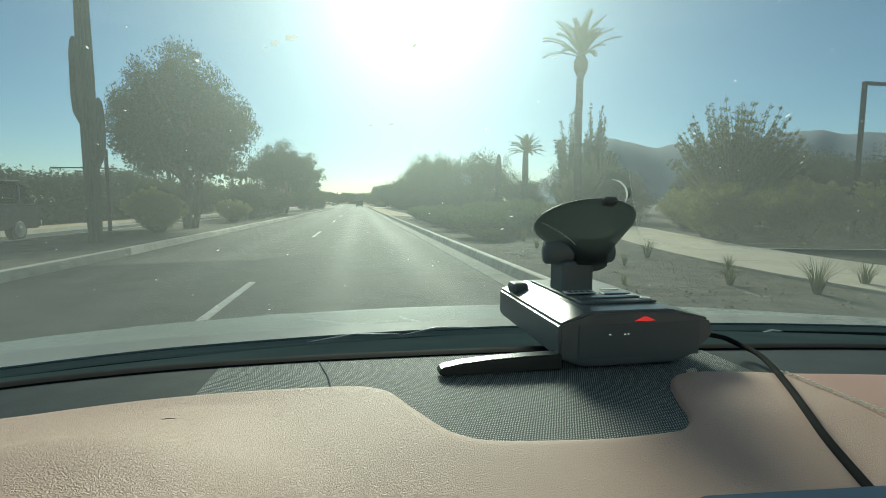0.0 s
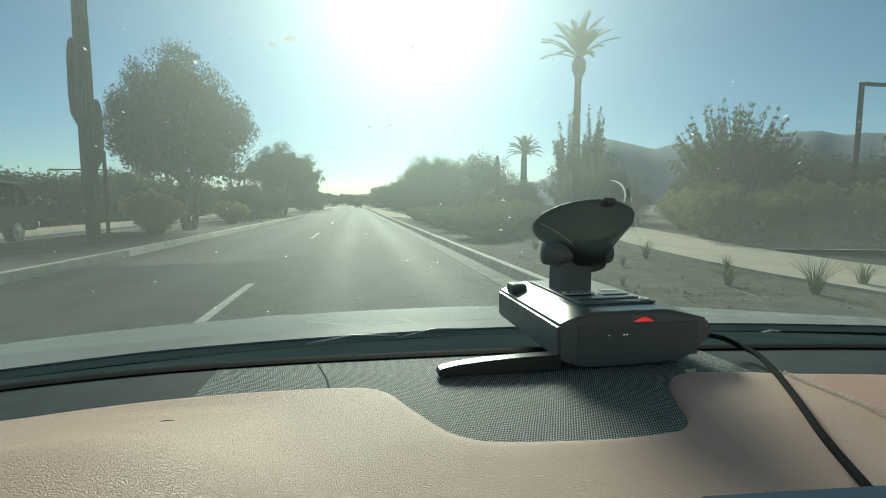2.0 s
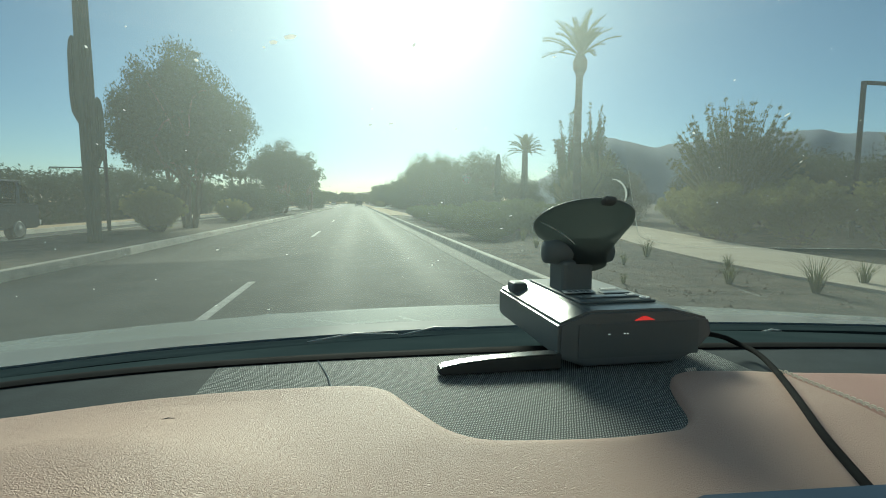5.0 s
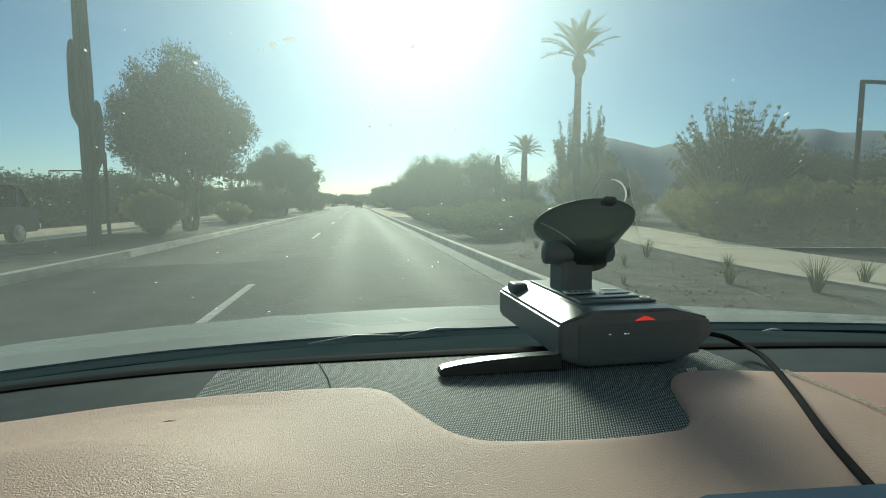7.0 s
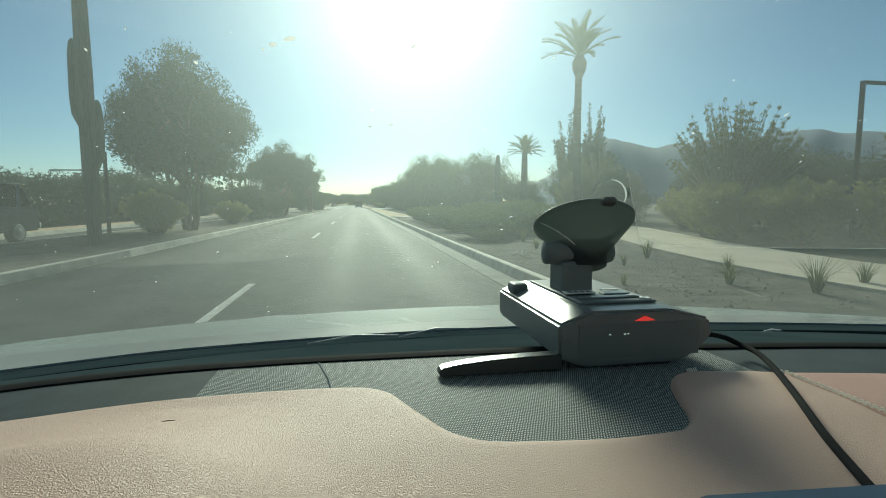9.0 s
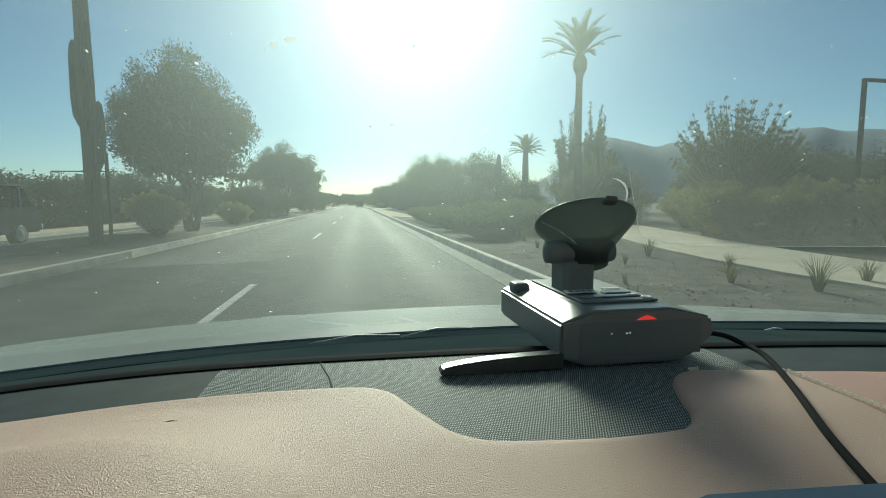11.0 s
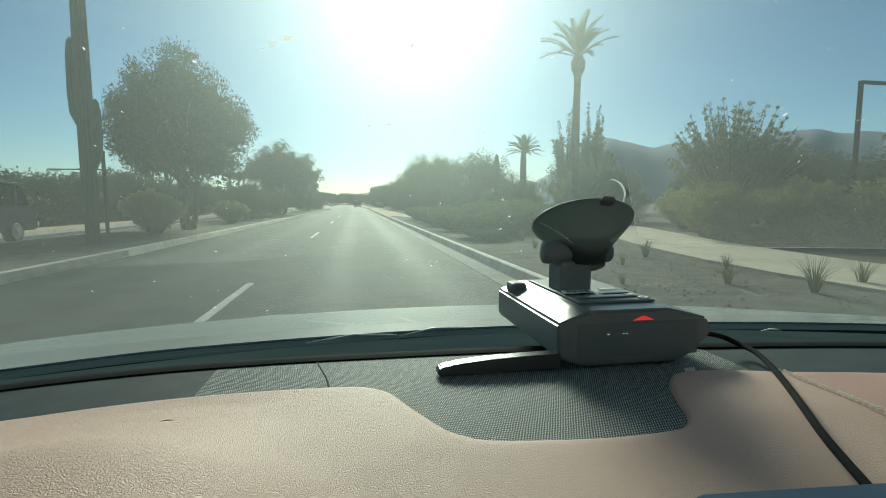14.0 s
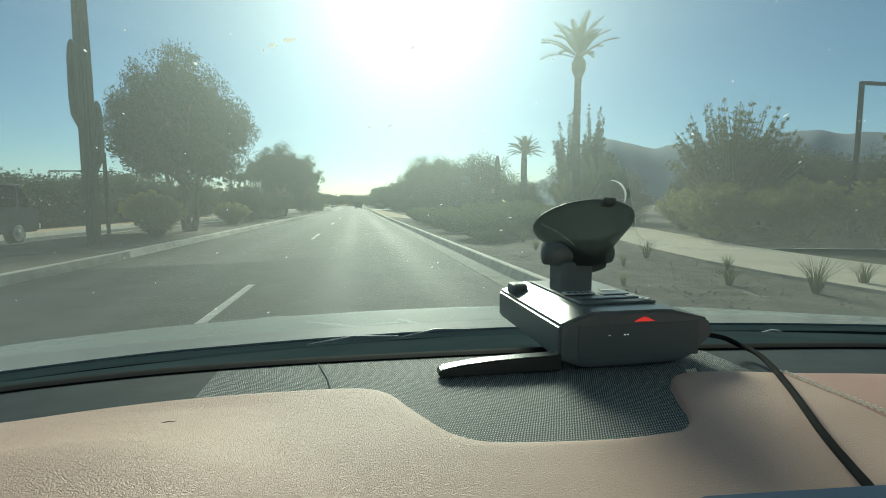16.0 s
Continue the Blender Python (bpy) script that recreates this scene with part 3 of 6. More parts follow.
nose = [(KERB_L, 15.02)] + [(-5.9 + 1.08 * math.cos(a), 22.0 + 1.78 * math.sin(a)) for a in np.linspace(0, math.pi, 11)] + [(MED_L, 15.02)]
nose_in = [(KERB_L - 0.16, 15.02)] + [(-5.9 + 0.92 * math.cos(a), 22.0 + 1.62 * math.sin(a)) for a in np.linspace(0, math.pi, 11)] + [(MED_L + 0.16, 15.02)]
vs = [(x, y, -0.1) for x, y in nose] + [(x, y, 0.15) for x, y in nose] + [(x, y, 0.15) for x, y in nose_in] + [(x, y, 0.0) for x, y in nose_in]
n = len(nose)
fs = [(r * n + i, r * n + i + 1, (r + 1) * n + i + 1, (r + 1) * n + i) for r in range(3) for i in range(n - 1)]
put("kerb_nose", mesh_from("kerb_nose", vs, fs), "kerb", median)

kerb_l = thing("kerb_left", "pale concrete kerb on the far side of the road", "kerb", kind="structure")
kerb_run(kerb_l, FAR_L, -28, 120, -1, 6)
# the road is narrower along the turn pocket
NEAR_L = -11.0
kerb_run(kerb_l, NEAR_L, -148, -28, -1, 6)
tagged(slab("verge_far", -14.5, NEAR_L - 1.42, -250, -28, 0.0, 0.13, "dirt", None), "dirt strip under the hedge on the far side", "verge", kind="structure")
tagged(slab("pavement_far_near", NEAR_L - 1.4, NEAR_L - 0.17, -250, -28, 0.0, 0.152, "concrete", None), "pale concrete pavement in front of the hedge", "pavement", kind="structure")
tagged(slab("pavement_far", FAR_L - 1.9, FAR_L - 0.17, -28, 200, 0.0, 0.152, "concrete", None), "narrow concrete pavement on the far side", "pavement", kind="structure")

# ---- the car: bonnet, cowl, windscreen, cabin shell ----
CX = 0.12
HERE = pose(0, CAR_Y, 0)
car = thing("car", "silver-white car with black cowl and dusty windscreen, seen from its cabin", "car", "", HERE)


def grid(nx, ny, fn):
    vs = [fn(i / nx, j / ny) for j in range(ny + 1) for i in range(nx + 1)]
    fs = [(j * (nx + 1) + i, j * (nx + 1) + i + 1, (j + 1) * (nx + 1) + i + 1, (j + 1) * (nx + 1) + i) for j in range(ny) for i in range(nx)]
    return vs, fs


def thick(vs, fs, dz):
    """A sheet made solid by a lower copy, closed all round."""
    n = len(vs)
    lower = [(v[0], v[1], v[2] - dz) for v in vs]
    count = {}
    for f in fs:
        for a, b in zip(f, f[1:] + f[:1]):
            count[(a, b)] = 1
    top, rim = list(vs) + lower, []
    for a, b in count:
        if (b, a) not in count:
            o = len(top)
            top += [top[b], top[a], top[a + n], top[b + n]]
            rim.append((o, o + 1, o + 2, o + 3))
    return top, list(fs) + [tuple(i + n for i in f[::-1]) for f in fs] + rim


def bonnet_z(x, y):
    c = abs(x - CX)
    z = 0.944 - 0.172 * (y - 0.59)
    z -= 0.55 * max(0.0, y - 1.18) ** 2 + 1.2 * max(0.0, y - 1.5) ** 2
    z -= 0.05 * (x - 0.2) ** 2 + 1.4 * max(0.0, c - 0.85) ** 2
    z += 0.003 * math.exp(-((c - 0.3 - 0.05 * (y - 0.6)) / 0.03) ** 2) * min(1.0, max(0.0, (y - 0.6) / 0.2))
    return z


def cowl_y(x):
    return float(smooth_line([(-0.95, 0.22), (-0.6, 0.40), (-0.34, 0.53), (-0.2, 0.585), (0.1, 0.597), (0.27, 0.583), (0.48, 0.545), (0.65, 0.487), (0.95, 0.36), (1.2, 0.2)], [x])[0])


def bonnet_pt(u, v):
    x = CX - 0.92 + 1.84 * u
    y0 = cowl_y(x) - 0.015
    y = y0 + (1.72 - 0.25 * ((x - CX) / 0.92) ** 2 - y0) * v
    return (x, y, bonnet_z(x, y))


vs, fs = grid(70, 40, bonnet_pt)
put("bonnet", mesh_from("bonnet", *thick(vs, fs, 0.012), smooth=True), "paint_car", car, "glossy silver-white bonnet")


def cowl_pt(u, v):
    x = CX - 0.92 + 1.84 * u
    y1 = cowl_y(x) - 0.004
    y = y1 - 0.07 + 0.07 * v
    return (x, y, bonnet_z(x, y1) - 0.002 + 0.009 * (1 - v) + 0.002 * math.sin(v * 9) * (1 - v))


vs, fs = grid(60, 8, cowl_pt)
put("cowl", mesh_from("cowl", *thick(vs, fs, 0.02), smooth=True), "trim", car, "black plastic cowl under the windscreen")


# blades are coloured silver to stand for the sun glints along them
def wiper(x0, y0, x1, y1):
    z = 0.9555
    put("wiper", mesh_from("wiper", *tube([(x0, y0, z - 0.004), ((x0 + x1) / 2, (y0 + y1) / 2 + 0.004, z), (x1, y1, z - 0.003)], [0.0009, 0.0014, 0.0008], 6), smooth=True), "silver_plastic", car, "thin wiper blade, its sun glint put into a silver colour")


wiper(-0.055, 0.522, 0.043, 0.536)
wiper(0.044, 0.532, 0.13, 0.552)
wiper(0.44, 0.472, 0.5, 0.468)


def pane_pt(u, v):
    x = CX - 0.82 + 1.64 * u
    c = (x - CX) / 0.82
    y = 0.53 - 0.20 * c * c - 0.95 * v
    return (x * (1 - 0.1 * v), y, 0.968 + 0.575 * v + 0.02 * math.sin(math.pi * v) - 0.05 * c * c * v)


vs, fs = grid(40, 24, pane_pt)
pane = put("windscreen", mesh_from("windscreen", vs, fs, True), "glass", car, "dusty raked windscreen glass")
pane.visible_shadow = False


# the dashboard's reflection, imitated by veils with rounded lower corners either side of the middle
def film(name, edge, lean, round_off, v0, v1, u_end, ridge, material):
    def reflection_pt(u, v):
        rise = (v1 - v0) * v ** 1.5
        e = edge + lean * rise + round_off * max(0.0, 1 - rise / 0.022) ** 2.5
        p = pane_pt(e + (u_end - e) * u, v0 + rise)
        return (p[0], p[1] - 0.0016, p[2] - 0.002)
    q = put(name, mesh_from(name, *grid(24, 20, reflection_pt), smooth=True), material, pane, "thin veil on the glass imitating the dashboard's reflection")
    q.visible_shadow = False
    if not ridge:
        return
    # the reflection's bright border is drawn as a thin pale tube
    rim_pts = [reflection_pt(0.0, v) for v in np.linspace(0.55, 0.0, 14)] + [reflection_pt(u, 0.0) for u in np.linspace(0.04, 1.0, 16)]
    put("film_edge", mesh_from("film_edge", *tube(rim_pts, list(np.linspace(0.00002, 0.0002, 12)) + [ridge] * (len(rim_pts) - 12), 5), smooth=True), "fleck", pane)


film("greasy_film", 0.5753, -0.42, 0.034, 0.152, 0.40, 0.99, 0.00012, "film")
film("greasy_film", 0.432, 0.03, -0.055, 0.144, 0.36, 0.01, 0.0, "reflection_faint")

# dust flecks stuck on the glass
fleck_r = np.random.default_rng(11)
fv, ff = [], []
# the larger ones, with their half-widths in millimetres
BIG_FLECKS = [(0.3853, 0.309, 1.3), (0.4056, 0.32, 1.6), (0.41, 0.323, 1.8), (0.403, 0.3174, 0.9), (0.4312, 0.2776, 1.0), (0.438, 0.279, 0.9), (0.4604, 0.277, 1.0),
              (0.4846, 0.3227, 0.8), (0.366, 0.159, 0.8), (0.394, 0.15, 0.8), (0.351, 0.069, 1.2), (0.376, 0.055, 0.9), (0.59, 0.214, 0.8), (0.494, 0.181, 1.2), (0.4955, 0.197, 0.9), (0.4317, 0.288, 0.7)]
for k in range(300):
    u, v = 0.2 + 0.6 * fleck_r.random(), 0.02 + 0.5 * fleck_r.random()
    if k < len(BIG_FLECKS):
        u, v, big_s = BIG_FLECKS[k]
    p = Vector(pane_pt(u, v)) + Vector((0, -0.0015, -0.002))
    e1 = Vector((1, 0, 0))
    e2 = (Vector(pane_pt(u, v + 0.01)) - Vector(pane_pt(u, v))).normalized()
    s = 0.00022 + 0.0006 * fleck_r.random() ** 4
    a0, st = 6.28 * fleck_r.random(), 1 + 2.0 * fleck_r.random() ** 3
    if k < len(BIG_FLECKS):
        s, a0, st = big_s * 0.0007, 0.3, 1.0 + (k % 3) * 0.7
    o = len(fv)
    for k in range(5):
        a = 2 * math.pi * k / 5
        q1, q2 = math.cos(a) * s * st, math.sin(a) * s
        fv.append(p + e1 * (q1 * math.cos(a0) - q2 * math.sin(a0)) + e2 * (q1 * math.sin(a0) + q2 * math.cos(a0)))
    ff.append(tuple(range(o, o + 5)))
tagged(put("dust_flecks", mesh_from("dust_flecks", fv, ff), "fleck", car, "pale dust flecks on the glass"), kind="stuff")


def roof_pt(u, v):
    x, y, z = pane_pt(u, 1.0)
    return (x, y + 0.01 - 1.9 * v, z + 0.006 + 0.05 * math.sin(math.pi * min(1, v + 0.2)) - 0.1 * v * v)


vs, fs = grid(20, 10, roof_pt)
vs, fs = thick([(a, b, c + 0.03) for a, b, c in vs], fs, 0.004)
put("roof", mesh_from("roof", vs, fs, True), "paint_car", car)
vs, fs = grid(20, 10, roof_pt)
put("headliner", mesh_from("headliner", *thick(vs, fs, 0.02), smooth=True), "headliner", car, "pale grey cloth headliner")
for side in (-1, 1):
    e = CX + side * 0.82
    bm = bmesh.new()
    box(bm, min(e, e + side * 0.09), max(e, e + side * 0.09), -2.3, 0.34, 0.35, 0.965, 0.02)
    part("door", bm, "paint_car", car)
    px = [pane_pt(0 if side < 0 else 1, v) for v in (0.0, 0.35, 0.7, 1.0)]
    put("pillar", mesh_from("pillar", *tube([(p[0] + side * 0.03, p[1], p[2]) for p in px], [0.035, 0.038, 0.04, 0.042], 8), smooth=True), "trim", car)
# rear pillars and window panes close the cabin
for side in (0, 1):
    sgn = -1 if side == 0 else 1
    top_b = roof_pt(side, 1.0)
    put("rear_pillar", mesh_from("rear_pillar", *tube([(top_b[0], top_b[1] + 0.03, top_b[2]), (CX + sgn * 0.8, -2.3, 1.28), (CX + sgn * 0.84, -2.32, 0.95)], [0.05, 0.055, 0.06], 8), smooth=True), "paint_car", car)
    mid = roof_pt(side, 0.45)
    put("door_pillar", mesh_from("door_pillar", *tube([mid, (CX + sgn * 0.84, mid[1], 0.95)], [0.04, 0.045], 8), smooth=True), "trim", car)
    rail = [roof_pt(side, v) for v in (0.0, 0.3, 0.65, 1.0)]
    put("roof_rail", mesh_from("roof_rail", *tube([(p[0], p[1], p[2] + 0.005) for p in rail], [0.035] * 4, 8), smooth=True), "paint_car", car)

    def side_pane(u, v):
        lo = (CX + sgn * 0.84, 0.3 - 2.55 * u, 0.96)
        hi = roof_pt(side, max(0.0, min(1.0, (u - 0.28) / 0.7)))
        return tuple(a + (b - a) * v for a, b in zip(lo, hi))

    sp_ = put("side_window", mesh_from("side_window", *grid(16, 6, side_pane), smooth=True), "clear_glass", car, "clear side window")
    sp_.visible_shadow = False
vs, fs = grid(12, 4, lambda u, v: (CX - 0.78 + 1.56 * u, -2.31 + (roof_pt(u, 1.0)[1] + 2.31) * v, 1.0 + (roof_pt(u, 1.0)[2] - 1.0) * v))
rw = put("rear_window", mesh_from("rear_window", vs, fs, True), "clear_glass", car, "clear rear window")
rw.visible_shadow = False
# unseen tailgate and floor share the pale lining as light reflectors
bm = bmesh.new()
box(bm, CX - 0.8, CX + 0.8, -2.35, -2.28, 0.35, 1.0, 0.02)
part("tailgate", bm, "headliner", car)
bm = bmesh.new()
box(bm, CX - 0.8, CX + 0.8, -2.28, 0.3, 0.3, 0.36, 0.01)
part("cabin_floor", bm, "headliner", car)
bm = bmesh.new()
box(bm, CX - 0.86, CX + 0.86, 0.36, 1.5, 0.3, 0.7, 0.05)
part("engine_bay", bm, "trim", car)
# plain seats out of view, added to bounce sunlight onto the detector
for sx in (-0.4, 0.4):
    seat = part("bounce_seat_back", box(bmesh.new(), CX + sx - 0.25, CX + sx + 0.25, -1.0, -0.82, 0.55, 1.2, 0.06, 3), "leather", car, "unseen tan leather seat back added to bounce sunlight", True)
    part("bounce_seat_cushion", box(bmesh.new(), CX + sx - 0.26, CX + sx + 0.26, -0.84, -0.4, 0.45, 0.62, 0.05, 3), "leather", car, "unseen tan leather seat cushion added to bounce sunlight", True)
wheel_v, wheel_f = lathe([(0.2, -0.1), (0.31, -0.1), (0.33, -0.06), (0.33, 0.06), (0.31, 0.1), (0.2, 0.1)], 28)
for wx in (CX - 0.82, CX + 0.82):
    for wy in (1.05, -1.75):
        put("wheel", mesh_from("wheel", wheel_v, wheel_f, True), "tyre", car, m=pose(wx, wy, 0.331, 0, 90, 0))

# ---- dashboard ----
dash = thing("dashboard", "padded tan dashboard with black woven speaker cloth and stitched seams", "dashboard", "", HERE)
PAD = [(-0.62, 0.02), (-0.5, 0.08), (-0.3, 0.165), (-0.147, 0.223), (-0.086, 0.2355), (-0.049, 0.2385), (-0.014, 0.2395), (0.001, 0.238),
       (0.013, 0.231), (0.0255, 0.206), (0.037, 0.184), (0.0465, 0.1763), (0.059, 0.1735), (0.103, 0.170), (0.127, 0.1712),
       (0.136, 0.176), (0.142, 0.184), (0.149, 0.201), (0.158, 0.219), (0.166, 0.2275), (0.177, 0.231), (0.205, 0.227), (0.2243, 0.2213)]
SIDE = [(0.2247, 0.2212), (0.282, 0.209), (0.4, 0.165), (0.5, 0.115), (0.62, 0.04)]
REAR = [(-0.62, 0.06), (-0.5, 0.12), (-0.3, 0.20), (-0.171, 0.261), (-0.138, 0.269), (-0.1, 0.275), (-0.057, 0.278), (-0.026, 0.279), (0.05, 0.278),
        (0.112, 0.275), (0.223, 0.263), (0.331, 0.246), (0.45, 0.2), (0.62, 0.1)]
REAR = [(x * 1.04, y * 1.04) for x, y in REAR]
TOP = 1.010
LEFT_DIP = 0.0012


def swell(x, y):
    """The cushion's slow rise and fall."""
    return (0.004 * math.exp(-((x + 0.13) / 0.10) ** 2 - ((y - 0.10) / 0.09) ** 2)
            - 0.0015 * math.exp(-((x - 0.0) / 0.03) ** 2 - ((y - 0.15) / 0.05) ** 2)
            + LEFT_DIP * min(1.6, ((y - 0.195) / 0.04) ** 2) / (1 + math.exp((x + 0.03) / 0.025))
            + 0.023 / (1 + math.exp((x + 0.04) / 0.015)) / (1 + math.exp(-(x + 0.13) / 0.025)) * min(1.0, max(0.0, (0.222 - y) / 0.075))
            - 0.1 / (1 + math.exp(-(x + 0.02) / 0.012)) * max(0.0, 0.176 - y)
            - 2.2 * max(0.0, 0.10 - y) ** 2 * 4)


def pad_sheet(keys, x0, x1, y_back, nx, left_edge=False, right_edge=False):
    xs = np.linspace(x0, x1, nx)
    ye = smooth_line(keys, xs)
    slope = np.gradient(ye, xs)
    prof = [(0.0, -0.0048), (0.0005, -0.0026), (0.0016, -0.0011), (0.0033, -0.0003), (0.006, 0.0)]
    rows = 30
    vs, fs = [], []
    for i, x in enumerate(xs):
        k = math.sqrt(1 + slope[i] ** 2)
        end = 0.0
        if left_edge:
            end = max(end, 1 - (x - x0) / 0.0018)
        if right_edge:
            end = max(end, 1 - (x1 - x) / 0.0018)
        drop = -0.0014 * end ** 2
        for d, z in prof:
            y = ye[i] - d * k
            vs.append((x, y, TOP + z + swell(x, y) + drop))
        for r in range(1, rows + 1):
            y = (ye[i] - 0.006 * k) + (y_back - (ye[i] - 0.006 * k)) * r / rows
            vs.append((x, y, TOP + swell(x, y) + drop))
    m = len(prof) + rows
    for i in range(nx - 1):
        for r in range(m - 1):
            fs.append((i * m + r, i * m + r + 1, (i + 1) * m + r + 1, (i + 1) * m + r))
    return vs, fs


def upright(me):
    """Faces looking up."""
    b = bmesh.new()
    b.from_mesh(me)
    bmesh.ops.recalc_face_normals(b, faces=b.faces)
    if sum(f.normal.z for f in b.faces) < 0:
        bmesh.ops.reverse_faces(b, faces=b.faces)
    b.to_mesh(me)
    b.free()
    return me


put("leather_pad", upright(mesh_from("leather_pad", *pad_sheet(PAD, -0.62, 0.2243, -0.04, 420, right_edge=True), smooth=True)), "leather", dash, "tan pebbled leather pad with a rolled edge")
put("side_pad", upright(mesh_from("side_pad", *pad_sheet(SIDE, 0.2247, 0.62, -0.04, 120, left_edge=True), smooth=True)), "leather_side", dash, "darker brown pebbled leather pad")


def cloth_pt(u, v):
    x = -0.0165 + 0.2365 * u
    y1 = float(smooth_line(REAR, [x])[0])
    y = 0.163 + (y1 - 0.163) * v
    return (x, y, 1.0065 - 0.001 * v)


put("speaker_cloth", upright(mesh_from("speaker_cloth", *thick(*grid(60, 20, cloth_pt), 0.004))), "weave", dash, "black ribbed speaker cloth")


def side_cloth_pt(u, v):
    x = -0.08 + 0.0635 * u
    y1 = float(smooth_line(REAR, [x])[0])
    y = y1 - 0.10 + 0.10 * v
    return (x, y, 1.0065 - 0.001 * v)


put("side_cloth", upright(mesh_from("side_cloth", *thick(*grid(16, 10, side_cloth_pt), 0.004))), "weave", dash, "black ribbed cloth")


def vinyl_pt(u, v):
    x = -0.62 + 0.54 * u
    y1 = float(smooth_line(REAR, [x])[0])
    y = y1 - 0.10 + 0.10 * v
    return (x, y, 1.0065 - 0.001 * v)


put("vinyl_panel", upright(mesh_from("vinyl_panel", *thick(*grid(60, 10, vinyl_pt), 0.004))), "vinyl", dash, "smooth black vinyl panel")


def vinyl_r_pt(u, v):
    x = 0.2205 + 0.4 * u
    y1 = float(smooth_line(REAR, [x])[0])
    y = y1 - 0.10 + 0.10 * v
    return (x, y, 1.0062 - 0.001 * v)


put("vinyl_panel", upright(mesh_from("vinyl_panel", *thick(*grid(40, 8, vinyl_r_pt), 0.004))), "vinyl", dash, "plain black vinyl panel")
put("seam", mesh_from("seam", *tube([(-0.0135, 0.238, 1.0066), (-0.0172, 0.262, 1.006), (-0.0245, 0.2905, 1.0055)], [0.0006] * 3, 5)), "gloss_black", dash)


def defrost_pt(u, v):
    x = -0.62 + 1.24 * u
    y0 = float(smooth_line(REAR, [x])[0]) + 0.0015
    y1 = max(y0 + 0.02, 0.47 - 0.28 * ((x - CX) / 0.82) ** 2)
    return (x, y0 + (y1 - y0) * v, 1.003 - 0.036 * v + 0.003 * math.exp(-((v - 0.12) / 0.06) ** 2))


put("defroster_panel", upright(mesh_from("defroster_panel", *thick(*grid(60, 24, defrost_pt), 0.01), smooth=True)), "trim", dash, "satin black panel under the windscreen")


def gap_pt(u, v):
    x = -0.62 + 1.24 * u
    y0 = float(smooth_line(REAR, [x])[0]) + 0.0005
    return (x, y0 + 0.0105 * v, 1.0064 + 0.0007 * math.sin(math.pi * v))


put("seal", upright(mesh_from("seal", *thick(*grid(60, 5, gap_pt), 0.003), smooth=True)), "cable", dash, "black rubber seal strip")
bm = bmesh.new()
box(bm, -0.66, 0.88, -0.06, 0.02, 0.6, 0.95, 0.02)
part("dash_face", bm, "vinyl", dash)
# two rows of stitches along the seam, and a few at the cloth's corner
stitch_b = []
for row, dx in enumerate((-0.0011, 0.0011)):
    for k in range(34):
        y = 0.219 - 0.0030 * k - 0.0012 * row
        x = 0.2245 + dx
        stitch_b.append(tube([(x - 0.0003, y, TOP), (x - 0.0001, y - 0.0006, TOP + 0.0009), (x + 0.0001, y - 0.0018, TOP + 0.0009), (x + 0.0003, y - 0.0024, TOP)], [0.0002, 0.0004, 0.0004, 0.0002], 6))
for k in range(5):
    stitch_b.append(tube([(0.180 + 0.0016 * k, 0.2335 + 0.0006 * k, 1.0068), (0.1812 + 0.0016 * k, 0.2375 + 0.0003 * k, 1.0074)], [0.0004, 0.0004], 5))
tagged(put("stitching", mesh_from("stitching", *join(*stitch_b)), "thread", dash, "cream double stitching"), kind="stuff")
put("scratch", mesh_from("scratch", *tube([(-0.0735, 0.1885, TOP - 0.0001 + swell(-0.0735, 0.1885)), (-0.071, 0.1895, TOP + 0.0003 + swell(-0.071, 0.1895)), (-0.0685, 0.1907, TOP - 0.0001 + swell(-0.0685, 0.1907))], [0.00006, 0.0002, 0.00006], 5)), "rubber", dash, "small dark nick in the leather")

# ---- radar detector on its suction mount ----
det = thing("radar_detector", "black box-shaped radar detector with red display standing on the dashboard", "radar detector", "", HERE)
DX, DY0, DY1, DZ = 0.1105, 0.251, 0.368, 1.0068
prof = [(0, 0.006), (0, 0.0258), (0.019, 0.0325), (0.069, 0.0325), (0.095, 0.026), (0.098, 0.016), (0.085, 0.004), (0.072, 0.0), (0.016, 0.0)]
bm = bmesh.new()
extrude_outline(bm, prof, 0, DY1 - DY0)
bmesh.ops.rotate(bm, verts=bm.verts, cent=(0, 0, 0), matrix=Matrix(((1, 0, 0), (0, 0, 1), (0, 1, 0))))
bmesh.ops.recalc_face_normals(bm, faces=bm.faces)
bmesh.ops.bevel(bm, geom=list(bm.edges), offset=0.0016, segments=2, affect="EDGES")
bmesh.ops.translate(bm, verts=bm.verts, vec=(DX, DY0, DZ))
body = part("body", bm, "plastic", det, "satin black plastic body with faceted sides")
bm = bmesh.new()
box(bm, DX + 0.012, DX + 0.088, DY0 - 0.0004, DY0 + 0.0005, DZ + 0.005, DZ + 0.025)
part("display_window", bm, "gloss_black", det, "smoked gloss display window")
bm = bmesh.new()
ax, az = DX + 0.0525, DZ + 0.0262
tri = [(ax - 0.0065, az), (ax + 0.0065, az), (ax + 0.001, az + 0.0024), (ax - 0.001, az + 0.0024)]
f = [bm.verts.new((x, DY0 - 0.0008, z)) for x, z in tri]
g = [bm.verts.new((x, DY0 - 0.0003, z)) for x, z in tri]
bm.faces.new(f)
for i in range(4):
    bm.faces.new((f[i], g[i], g[(i + 1) % 4], f[(i + 1) % 4]))
part("arrow_light", bm, "red_glow", det, "glowing red arrow")
